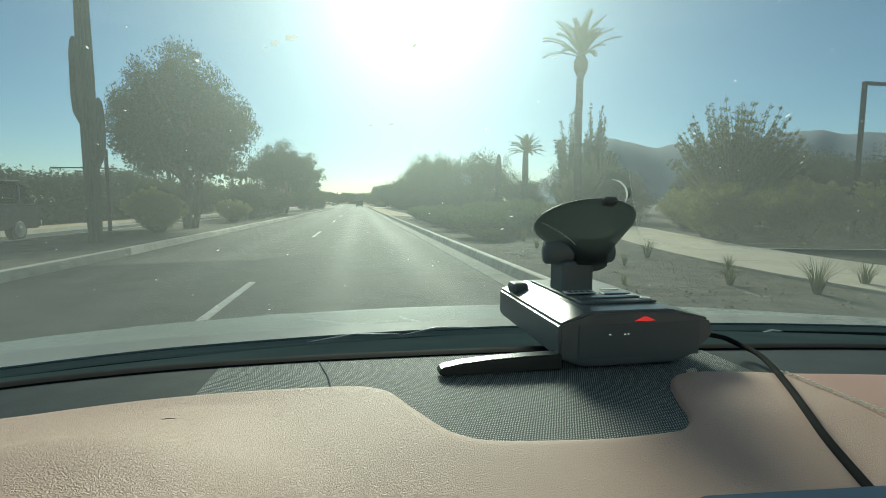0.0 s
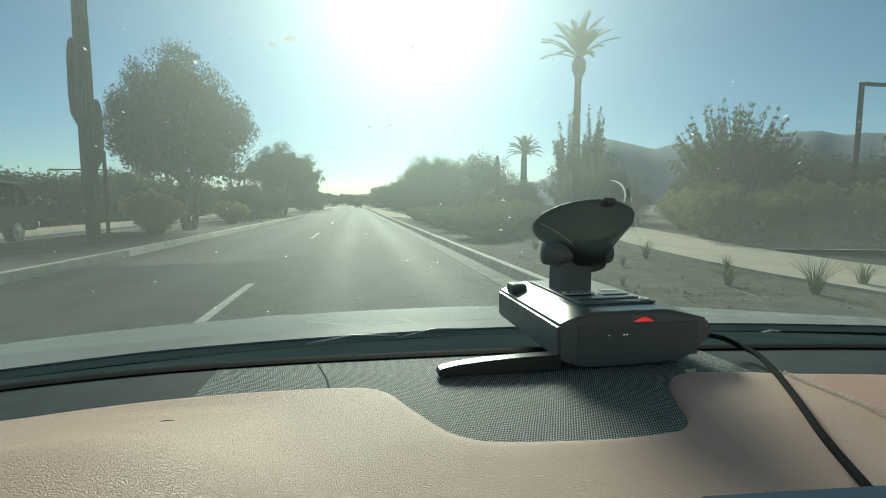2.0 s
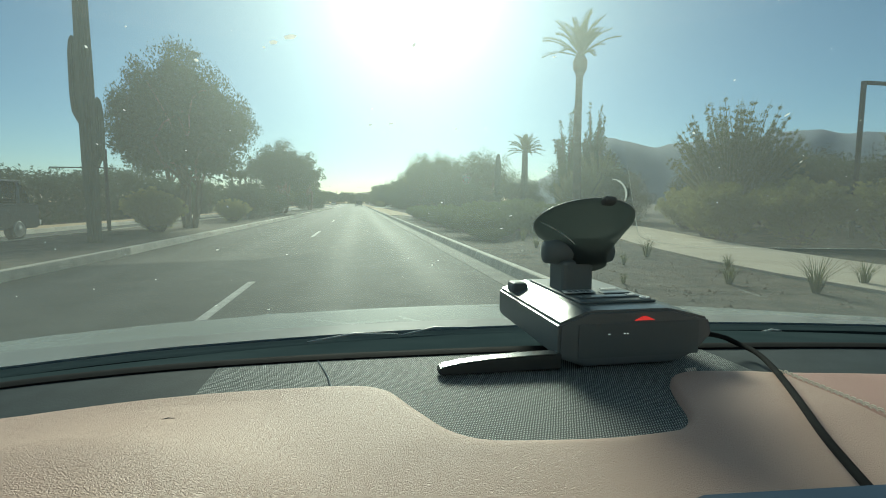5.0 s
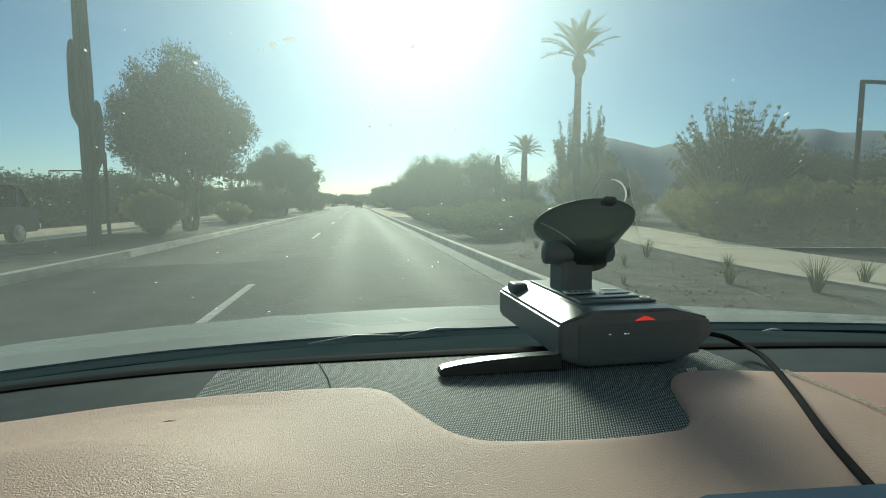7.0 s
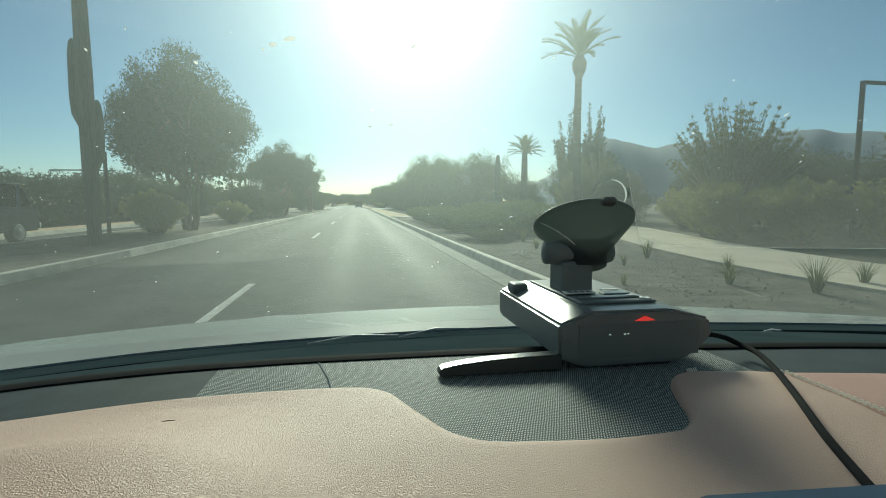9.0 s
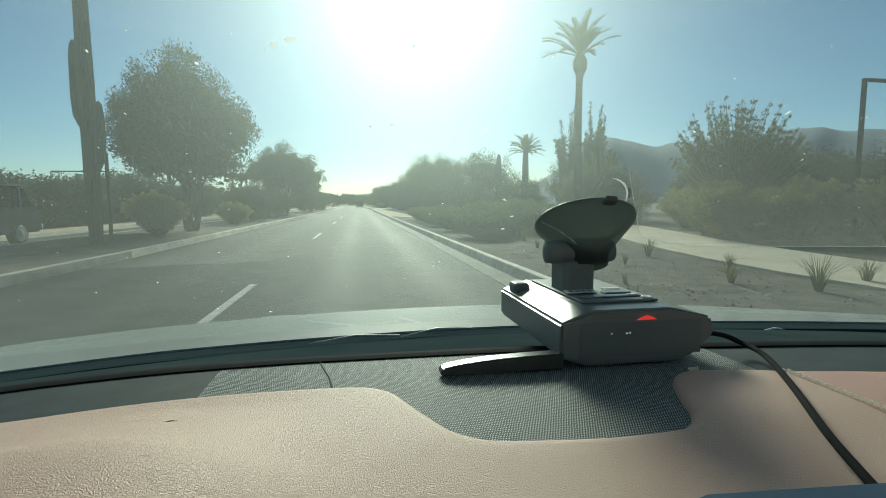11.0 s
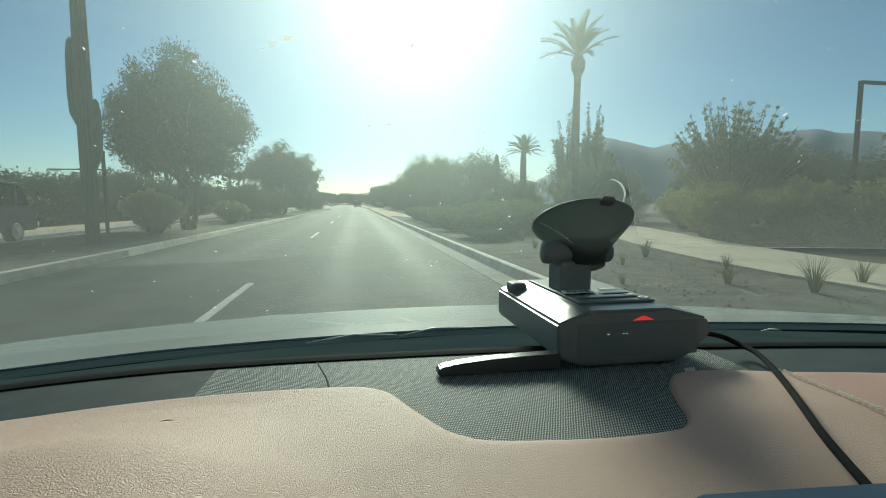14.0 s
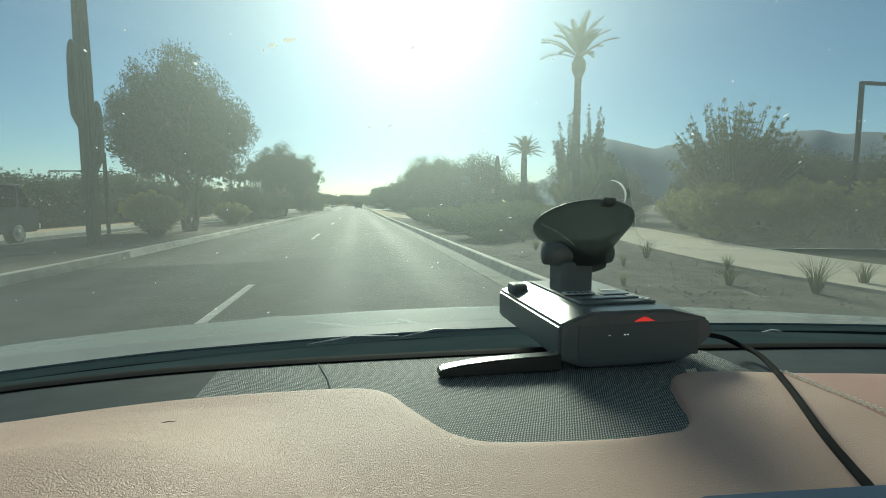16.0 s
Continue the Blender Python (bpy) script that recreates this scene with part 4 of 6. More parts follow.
for x0, w in ((0.030, 0.0012), (0.0395, 0.001), (0.0415, 0.001)):
    bm = bmesh.new()
    box(bm, DX + x0, DX + x0 + w, DY0 - 0.0008, DY0 - 0.0003, DZ + 0.0186, DZ + 0.0190)
    part("display_mark", bm, "white_glow", det)
bm = bmesh.new()
box(bm, DX + 0.021, DX + 0.072, DY0 + 0.018, DY1 - 0.012, DZ + 0.0323, DZ + 0.0342, 0.001, 2)
top_panel = part("top_panel", bm, "plastic_matt", det, "raised matt top panel")
for k, (x0, x1, y0, y1) in enumerate(((0.026, 0.066, 0.026, 0.033), (0.047, 0.066, 0.038, 0.046))):
    bm = bmesh.new()
    box(bm, DX + x0, DX + x1, DY0 + y0, DY0 + y1, DZ + 0.0341, DZ + 0.0352, 0.0006, 1)
    part("rib", bm, "plastic", top_panel)
for x0, w in ((0.024, 0.007), (0.0325, 0.006), (0.040, 0.006)):
    bm = bmesh.new()
    box(bm, DX + x0, DX + x0 + w, DY0 + 0.056, DY0 + 0.067, DZ + 0.0341, DZ + 0.0346)
    part("printed_bar", bm, "silver_plastic", top_panel, "pale printed bar")
for x0, y0, w in ((0.052, 0.050, 0.012), (0.058, 0.028, 0.006)):
    bm = bmesh.new()
    box(bm, DX + x0, DX + x0 + w, DY0 + y0, DY0 + y0 + 0.004, DZ + 0.0351, DZ + 0.0356)
    part("printed_bar", bm, "silver_plastic", top_panel, "pale printed bar")
bm = bmesh.new()
extrude_outline(bm, [(DX + 0.0205, DY0 + 0.0385), (DX + 0.042, DY0 + 0.0395), (DX + 0.044, DY0 + 0.049), (DX + 0.0225, DY0 + 0.0485)], DZ + 0.0353, DZ + 0.0357)
plate_l = part("printed_label", bm, "silver_plastic", top_panel, "pale printed label")
for k in range(4):
    bm = bmesh.new()
    box(bm, DX + 0.0245 + 0.0043 * k, DX + 0.0272 + 0.0043 * k, DY0 + 0.0415, DY0 + 0.046, DZ + 0.0356, DZ + 0.0359)
    part("print_mark", bm, "plastic_matt", plate_l)
latch_v, latch_f = lathe([(0.0012, 0.0), (0.0012, 0.0008), (0.0032, 0.0009), (0.0036, 0.0)], 16)
put("latch", mesh_from("latch", latch_v, latch_f, True), "silver_plastic", top_panel, "small pale ring latch", m=pose(DX + 0.0665, DY0 + 0.0225, DZ + 0.0342))
bm = bmesh.new()
box(bm, DX + 0.002, DX + 0.014, DY0 + 0.088, DY0 + 0.104, DZ + 0.026, DZ + 0.0345, 0.0025, 2)
part("button", bm, "plastic_matt", det, "small raised button")
# mount: stem, swivel block and suction cup pressed on the glass
bm = bmesh.new()
box(bm, 0.134, 0.156, 0.300, 0.325, DZ + 0.032, 1.062, 0.003)
mount = part("mount_stem", bm, "plastic_matt", det, "black mount stem")
vs, fs = lathe([(0.003, -0.0245), (0.0075, -0.0235), (0.0092, -0.012), (0.0092, 0.014), (0.0075, 0.0245), (0.003, 0.0255)], 20)
put("swivel", mesh_from("swivel", vs, fs, True), "plastic_matt", mount, m=pose(0.149, 0.312, 1.067, 0, 90, 0))
RAKE = 31
cup_v, cup_f = lathe([(0.011, -0.033), (0.0125, -0.026), (0.019, -0.018), (0.0275, -0.009), (0.0335, -0.003), (0.0345, 0.0), (0.033, 0.0015), (0.006, 0.002)], 36)
cup_m = pose(0.156, 0.318, 1.087, -RAKE + 3, 4, 0)
cup = put("suction_cup", mesh_from("suction_cup", cup_v, cup_f, True), "cup", det, "smoky vinyl suction cup pressed on the glass", m=cup_m)
bm = bmesh.new()
box(bm, -0.0042, 0.0042, -0.0392, -0.0325, -0.0046, -0.0002, 0.0014, 2)
part("pull_tab", bm, "rubber", cup)
# a pale silver ring stands in for the highlight on the cup's rim
lip = [(0.0347 * math.cos(a), 0.0347 * math.sin(a), 0.0004) for a in np.linspace(0, 2 * math.pi, 49)]
put("lip", mesh_from("lip", *tube(lip, [0.00022] * 49, 5), smooth=True), "silver_plastic", cup, "thin pale ring put on the cup's rim as its highlight")
# thin pale crescent running down the cup's left side
arc = [((0.0333 - 0.0165 * k) * math.cos(a), (0.0333 - 0.0165 * k) * math.sin(a), -0.0042 - 0.0178 * k) for k, a in zip(np.linspace(0, 1, 14), np.linspace(radians(186), radians(216), 14))]
put("clamp_edge", mesh_from("clamp_edge", *tube(arc, [0.0001] + [0.0004] * 12 + [0.0001], 5), smooth=True), "fleck", cup, "thin pale crescent on the cup's side")

loop_pts = [(0.1805 + 0.0118 * math.sin(a), 0.325, 1.1065 + 0.0112 * math.cos(a)) for a in np.linspace(0.0, 2.2, 9)]
put("pull_loop", mesh_from("pull_loop", *tube(loop_pts, [0.0002, 0.0004, 0.0006, 0.0007, 0.0007, 0.0007, 0.0006, 0.0005, 0.0004], 6), smooth=True), "fleck", det, "clear pull loop of the suction cup")

# cable from the detector over the dashboard's edge
cable_pts = [(0.202, 0.258, 1.022), (0.224, 0.264, 1.018), (0.236, 0.262, 1.012), (0.233, 0.244, 1.0125), (0.219, 0.218, 1.0125), (0.204, 0.194, 1.0125),
             (0.188, 0.170, 1.0125), (0.173, 0.148, 1.0125), (0.160, 0.124, 1.0115), (0.148, 0.10, 1.010), (0.14, 0.06, 1.002), (0.138, 0.01, 0.96)]
cu = bpy.data.curves.new("power_cable", "CURVE")
cu.dimensions, cu.bevel_depth, cu.bevel_resolution, cu.resolution_u = "3D", 0.0016, 3, 8
sp = cu.splines.new("NURBS")
sp.points.add(len(cable_pts) - 1)
for p, c in zip(sp.points, cable_pts):
    p.co = (*c, 1)
sp.order_u, sp.use_endpoint_u = 3, True
cu.materials.append(M["cable"])
cable = tagged(new("power_cable", cu), "thin black power cable lying over the dashboard", "cable")
cable.matrix_basis = HERE
bm = bmesh.new()
extrude_outline(bm, [(0.0432, 1.0068), (0.0415, 1.0088), (0.0437, 1.0114), (0.054, 1.0132), (0.07, 1.0146), (0.09, 1.0154), (0.1125, 1.0157), (0.1125, 1.0068)], 0.0, 0.0085)
bmesh.ops.rotate(bm, verts=bm.verts, cent=(0, 0, 0), matrix=Matrix(((1, 0, 0), (0, 0, 1), (0, 1, 0))))
bmesh.ops.recalc_face_normals(bm, faces=bm.faces)
bmesh.ops.bevel(bm, geom=list(bm.edges), offset=0.0007, segments=2, affect="EDGES")
bmesh.ops.translate(bm, verts=bm.verts, vec=(0, 0.2503, 0))
tagged(part("plastic_blade", bm, "strip", None), "tapered black plastic strip lying on the cloth", "plastic strip").matrix_basis = HERE
bm = bmesh.new()
extrude_outline(bm, [(0.085, 0.117), (0.1, 0.1213), (0.2, 0.1126), (0.28, 0.1054), (0.28, 0.08), (0.085, 0.08)], 1.0122, 1.0142)
bmesh.ops.bevel(bm, geom=list(bm.edges), offset=0.001, segments=2, affect="EDGES")
tagged(part("phone", bm, "blue_edge", None), "blue-grey glossy edge of a slim device on the dashboard", "device").matrix_basis = HERE


# ---- plants ----
rng = np.random.default_rng(7)


def leaf_cloud(centres, radii, per, size, stretch=1.0, droop=0.0):
    """Many small leaf quads about clump centres."""
    c = np.repeat(np.asarray(centres), per, axis=0)
    r = np.repeat(np.asarray(radii), per)[:, None]
    d = rng.normal(size=c.shape)
    d /= np.linalg.norm(d, axis=1)[:, None]
    p = c + d * r * rng.random((len(c), 1)) ** 0.45
    if droop:
        p[:, 2] -= droop * rng.random(len(p)) ** 2 * r[:, 0]
    u = rng.normal(size=c.shape)
    if droop:
        u[:, 2] -= 1.6
    u /= np.linalg.norm(u, axis=1)[:, None]
    w = rng.normal(size=c.shape)
    v = np.cross(u, w)
    v /= np.linalg.norm(v, axis=1)[:, None] + 1e-9
    s = size * (0.6 + 0.8 * rng.random((len(c), 1)))
    a, b = u * s * stretch, v * s * 0.5
    verts = np.stack([p - a, p + b * 1.0 - a * 0.1, p + a, p - b], axis=1).reshape(-1, 3)
    faces = np.arange(len(verts)).reshape(-1, 4)
    return verts.tolist(), faces.tolist()


def limb(a, b, r0, r1, bend=0.15, n=5):
    a, b = Vector(a), Vector(b)
    side = Vector(rng.normal(size=3)) * bend * (b - a).length
    pts = [a.lerp(b, k / (n - 1)) + side * math.sin(math.pi * k / (n - 1)) for k in range(n)]
    return tube(pts, list(np.linspace(r0, r1, n)), 5)


def tree(name, label, category, height, width, bole, leaf, clumps=60, per=110, size=0.13, fill=1.0, droop=0.0, stretch=1.0, stems=1, bark="bark", lumps=None, core=0, limbs=1.0):
    """A tree: forked trunk and a crown of leaf clumps with gaps."""
    t = thing(name, label, category)
    cz, rz, rx = (height + bole) / 2, (height - bole) / 2, width / 2
    lumps = lumps or 5
    lobes = []
    for k in range(lumps):
        a = 2 * math.pi * (k + rng.random() * 0.7) / lumps
        lobes.append((rx * 0.5 * math.cos(a), rx * 0.5 * math.sin(a), cz + rz * (rng.random() - 0.45) * 0.8, rx * (0.4 + 0.2 * rng.random()), rz * (0.45 + 0.2 * rng.random())))
    lobes.append((0, 0, cz + rz * 0.3, rx * 0.55, rz * 0.68))
    cs, rs = [], []
    for k in range(clumps):
        x, y, z, lr, lz = lobes[k % len(lobes)]
        d = rng.normal(size=3)
        d /= np.linalg.norm(d)
        q = 0.55 + 0.5 * rng.random()
        cs.append((x + d[0] * lr * q, y + d[1] * lr * q, max(bole * 0.6, z + d[2] * lz * q)))
        rs.append(min(lr, lz) * (0.25 + 0.25 * rng.random()) * fill)
    pieces = []
    for s in range(stems):
        a = 2 * math.pi * s / max(stems, 1) + rng.random()
        off = 0.0 if stems == 1 else 0.12 * width * 0.3
        base = (off * math.cos(a), off * math.sin(a), -0.1)
        fork = (off * 2.2 * math.cos(a) + rng.normal() * 0.1, off * 2.2 * math.sin(a) + rng.normal() * 0.1, max(0.3, bole * 0.9))
        r = height * 0.028 / math.sqrt(stems)
        pieces.append(limb(base, fork, r * 1.25, r, 0.06))
        for k in range(s, len(lobes), stems):
            x, y, z, lr, lz = lobes[k]
            tip = (x * 0.9, y * 0.9, z)
            pieces.append(limb(fork, tip, r * 0.7 * limbs, r * 0.2 * limbs))
            for _ in range(3):
                j = cs[int(rng.integers(len(cs) // len(lobes))) * len(lobes) + k] if len(cs) >= 2 * len(lobes) else tip
                mid = Vector(fork).lerp(Vector(tip), 0.4 + 0.4 * rng.random())
                pieces.append(limb(mid, j, r * 0.3 * limbs, r * 0.08 * limbs))
    put("trunk", mesh_from("trunk", *join(*pieces), smooth=True), bark, t)
    crown = leaf_cloud(cs, rs, per, size, stretch, droop)
    if core:
        inner = [(x * 0.82, y * 0.82, z * 0.88) for x, y, z in cs]
        crown = join(crown, leaf_cloud(inner, [r * 1.1 for r in rs], core, size * 1.9))
    put("crown", mesh_from("crown", *crown), leaf, t)
    return t


def at_spot(x, y, z=0.12, turn=0.0, s=1.0, sz=None):
    return Matrix.LocRotScale((x, y, z), Euler((0, 0, radians(turn))), (s, s, sz or s))


def saguaro(name, height, arms, label="tall grey-green ribbed saguaro cactus", stout=1.0):
    t = thing(name, label, "cactus")

    def ribbed(pts, rad, ribs=14):
        vs, fs = [], []
        P = [Vector(p) for p in pts]
        n = len(P)
        for i, p in enumerate(P):
            d = (P[min(i + 1, n - 1)] - P[max(i - 1, 0)]).normalized()
            ref = Vector((0, 1, 0)) if abs(d.y) < 0.9 else Vector((1, 0, 0))
            s = (ref - d * ref.dot(d)).normalized()
            u = d.cross(s)
            for k in range(ribs * 2):
                a = math.pi * k / ribs
                q = rad[i] * (1.0 if k % 2 else 0.84)
                vs.append(p + (s * math.cos(a) + u * math.sin(a)) * q)
        m = ribs * 2
        for i in range(n - 1):
            for k in range(m):
                a, b = i * m + k, i * m + (k + 1) % m
                fs.append((a, b, b + m, a + m))
        fs.append(tuple(range((n - 1) * m, n * m)))
        return vs, fs

    h, r = height, 0.2 + height * 0.012
    zs = [-0.1, h * 0.3, h * 0.6, h * 0.88, h * 0.96, h * 0.99, h]
    put("stem", mesh_from("stem", *ribbed([(0, 0, z) for z in zs], [r * 0.85, r, r * 1.03, r * 0.9, r * 0.68, r * 0.4, 0.03])), "cactus", t)
    for ang, z0, up, out in arms:
        c, s = math.cos(radians(ang)), math.sin(radians(ang))
        path = [(0, z0), (out * 0.55, z0 + 0.02), (out * 0.92, z0 + 0.22), (out, z0 + 0.6), (out, z0 + up * 0.8), (out, z0 + up * 0.95), (out, z0 + up)]
        put("arm", mesh_from("arm", *ribbed([(o * c, o * s, z) for o, z in path], [q * r * stout for q in (0.5, 0.6, 0.65, 0.68, 0.6, 0.4, 0.1)])), "cactus", t)
    return t


def frond_mesh(name, length, leaflets=26, width=0.5, fan=False, sag=0.55, thin=1.0):
    """One palm leaf, hanging in an arc: a rib with leaflets, or a pleated fan."""
    vs, fs = [], []
    if fan:
        stem = 0.5 * length
        vs, fs = tube([(0, 0, 0), (stem * 0.5, 0, stem * 0.05), (stem, 0, 0)], [0.018, 0.015, 0.01], 5)
        for k in range(leaflets):
            a = radians(-105 + 210 * k / (leaflets - 1))
            L = 0.55 * length * (0.8 + 0.2 * math.cos(a))
            o = len(vs)
            d, nrm = Vector((math.cos(a), math.sin(a), 0)), Vector((-math.sin(a), math.cos(a), 0))
            p = Vector((stem, 0, 0))
            w = 0.02 * length
            vs += [p, p + d * L * 0.5 + nrm * w + Vector((0, 0, 0.02)), p + d * L + Vector((0, 0, -0.12 * L)), p + d * L * 0.5 - nrm * w]
            fs.append((o, o + 1, o + 2, o + 3))
    else:
        def at_t(t):
            return Vector((length * (t - 0.12 * t * t), 0, length * (0.28 * t - sag * t * t)))
        vs, fs = tube([at_t(t) for t in np.linspace(0, 1, 8)], list(np.linspace(0.03, 0.006, 8)), 5)
        for k in range(leaflets):
            t = 0.16 + 0.84 * k / leaflets
            p = at_t(t)
            L = width * math.sin(math.pi * (0.15 + 0.8 * t)) + 0.1
            for sgn in (-1, 1):
                o = len(vs)
                d = Vector((0.55 / thin, sgn * 0.8, -0.12 + 0.3 * rng.random())).normalized()
                nx = Vector((0.045, 0, 0.012)) * thin
                vs += [p - nx, p + d * L * 0.5 - nx * 0.8, p + d * L, p + d * L * 0.5 + nx, p + nx]
                fs.append((o, o + 1, o + 2, o + 3, o + 4))
    return mesh_from(name, vs, fs)


FROND = frond_mesh("frond", 2.6)
FROND_UP = frond_mesh("upright_frond", 2.2, sag=0.3)
FROND_FINE = frond_mesh("fine_frond", 2.5, 46, 0.36, sag=0.42, thin=0.5)
FAN = frond_mesh("fan_frond", 1.5, 24, fan=True)


def palm(name, label, height, fronds=26, fan=False, thick_trunk=0.2, bulb=True, spread=(-30, 75), scale=1.0, leaf=None):
    t = thing(name, label, "palm tree")
    zs = np.linspace(-0.1, height, 16)
    rad = [thick_trunk * (1.25 if i == 0 else 1.0 - 0.25 * i / 15) * (1 + 0.05 * (i % 2)) for i in range(16)]
    put("trunk", mesh_from("trunk", *tube([(0.1 * math.sin(z * 0.3), 0, z) for z in zs], rad, 12), smooth=True), "palm_bark", t)
    tx = 0.1 * math.sin(height * 0.3)
    if bulb:
        vs, fs = lathe([(thick_trunk * 0.7, -0.9), (thick_trunk * 1.6, -0.5), (thick_trunk * 1.7, -0.15), (thick_trunk * 0.9, 0.15)], 12)
        put("crownshaft", mesh_from("crownshaft", vs, fs, True), "palm_bark", t, m=pose(tx, 0, height))
    for k in range(fronds):
        el = spread[0] + (spread[1] - spread[0]) * ((k + 0.5) / fronds)
        m = Matrix.Translation((tx, 0, height)) @ pose(0, 0, 0, 0, 0, k * 137.5) @ pose(0, 0, 0, 0, -el, 0) @ Matrix.Scale(scale * (0.85 + 0.3 * rng.random()), 4)
        put("frond", leaf if leaf else FAN if fan else FROND_UP if spread[0] > 0 else FROND, None, t, m=m)
    return t


for me in (FROND, FROND_UP, FROND_FINE, FAN):
    me.materials.append(M["frond"])

# prototypes stand at their own true places; the rest are copies
oleander = tree("shrub", "dense dark green roadside shrub", "shrub", 4.2, 4.4, 0.0, "leaf_dark", 150, 150, 0.041, 1.25, stems=4, lumps=8, core=34)
oleander.matrix_basis = at_spot(7.8, 4.5, 0.12)
mesquite = tree("mesquite_tree", "feathery olive-green mesquite tree with forked trunk", "tree", 6.0, 7.0, 0.9, "leaf_olive", 130, 120, 0.055, 1.2, droop=0.6, stems=2, lumps=7, core=24)
mesquite.matrix_basis = at_spot(8.6, 27.0)
roundtree = tree("round_tree", "rounded dense grey-green street tree", "tree", 5.6, 6.2, 0.2, "leaf_olive", 120, 105, 0.06, 1.3, stems=2, lumps=8, core=24)
roundtree.matrix_basis = at_spot(-17.5, 52, 0.12, 0, 1.0, 0.82)
pepper = tree("pepper_tree", "tall yellow-green pepper tree with hanging foliage", "tree", 9.0, 8.0, 1.2, "leaf_gold", 320, 320, 0.021, 1.15, droop=1.5, stretch=2.4, stems=2, lumps=9, core=0, limbs=0.4)
pepper.matrix_basis = at_spot(11.1, 7.4, 0.12, 0, 0.97)
olive_thin = tree("slender_tree", "open-crowned tree with several thin trunks", "tree", 7.5, 5.0, 2.6, "leaf_olive", 80, 110, 0.10, 1.0, stems=3)
olive_thin.matrix_basis = at_spot(-6.6, -4)
brush = tree("brush", "pale dry desert brush", "shrub", 1.5, 2.2, 0.0, "leaf_brush", 60, 90, 0.07, 1.2, stretch=1.8, stems=5)
brush.matrix_basis = at_spot(5.6, 46.5)
ball = tree("clipped_shrub", "rounded dark shrub on the median", "shrub", 1.95, 2.5, 0.0, "leaf_dark", 130, 150, 0.028, 1.35, stems=4, lumps=9, core=40)
ball.matrix_basis = at_spot(-6.7, 13.4, -0.25, 0, 1.0, 1.22)


# sparer versions for plants that stand far off
oleander_far = tree("shrub", "dense dark green roadside shrub", "shrub", 4.2, 4.4, 0.0, "leaf_dark", 90, 100, 0.088, 1.3, stems=3, lumps=7)
oleander_far.matrix_basis = at_spot(8.0, 46.5, 0.12, 0, 1.0, 1.2)
mesquite_far = tree("mesquite_tree", "feathery olive-green mesquite tree with forked trunk", "tree", 6.0, 7.0, 0.9, "leaf_olive", 90, 68, 0.125, 1.25, droop=0.6, stems=2)
mesquite_far.matrix_basis = at_spot(9.5, 49, 0.12, 0, 1.0, 1.05)
roundtree_far = tree("round_tree", "rounded dense grey-green street tree", "tree", 5.6, 6.2, 0.2, "leaf_olive", 90, 74, 0.13, 1.3, stems=2, lumps=7)
roundtree_far.matrix_basis = at_spot(-17.4, 73.5, 0.12, 0, 1.0, 1.05)


def spots(ob, rows, group, far=None):
    """Copies of a plant; the sparer mesh where it stands well away from the road's middle stretch."""
    tagged(ob, group=group)
    if far:
        tagged(far, group=group)
    for x, y, s, sz in rows:
        src = far if far and (y > 45 or y < -2 or x > 10) else ob
        copy_thing(src, at_spot(x, y, 0.12, (x * 71 + y * 37) % 360, s, sz))


spots(oleander, [(7.2, 9, 0.85, 0.77), (7.9, 11.8, 0.95, 0.86), (7.4, 14.6, 0.95, 0.9), (8.7, 17.4, 1, 1.16), (8.1, 20.4, 1, 1.16), (8.7, 23.6, 1.05, 1.21),
                 (9.1, 7.2, 0.95, 0.86), (7.4, 1.8, 0.9, 0.82), (7.5, -1.2, 1, 0.86), (10.1, 13, 1.0, 0.83), (10.9, 17.6, 1.0, 1.02), (11.3, 22, 1.0, 1.1), (12.5, 9, 1.0, 0.85),
                 (9, 57, 1, 1.2), (7.8, 61, 1, 1.25), (8.5, 65, 1.05, 1.3), (7.8, 69.5, 1, 1.3)], "roadside shrubs", oleander_far)
spots(mesquite, [(10.5, 30.5, 0.9, 0.95), (7.6, 74, 1.0, 1.05), (8.0, 80, 1.0, 1.05), (7.4, 87, 1.0, 1.05), (8.0, 94, 1.0, 1.05), (7.4, 102, 1.0, 1.0),
                 (7.8, 110, 1.0, 1.0), (7.4, 120, 1.0, 1.0), (8.0, 131, 1.0, 1.0), (7.4, 143, 1.0, 1.0), (8.0, 158, 1.0, 0.95), (8.0, 174, 1.0, 0.95), (15, 40, 1.1, 1.0),
                 (-20.5, 25, 0.8, 0.8)], "mesquite trees along the road", mesquite_far)
spots(roundtree, [(-17.6, 46.5, 0.95, 0.65), (-18.2, 57, 1.05, 1.04), (-18, 62.5, 1.05, 1.04), (-17.6, 68, 1, 1.02), (-17.4, 73.5, 1, 1.16), (-17.2, 79, 1, 1.16),
                  (-17.4, 85, 1, 1.1), (-17, 91, 1, 1.1), (-17, 98, 1, 1.1), (-17, 105, 1, 1.26), (-17, 113, 1, 1.26), (-17, 122, 1, 1.26), (-17, 132, 1, 1.19), (-17, 143, 1, 1.13),
                  (-17, 155, 1, 1.13), (-17, 168, 1, 1.13), (-17, 182, 1, 1.13),
                  (-17.4, 41, 0.8, 0.48), (-17.2, 36, 0.75, 0.44), (-17.6, 31, 0.75, 0.44), (-18, 26, 0.8, 0.44), (-18.6, 21, 0.8, 0.46), (-18.2, 15, 0.85, 0.46), (-18.2, 9, 0.85, 0.46), (-18.4, 3, 0.85, 0.46),
                  (-24, 38, 1, 0.59), (-25, 50, 1, 0.93)], "street trees on the far side", roundtree_far)
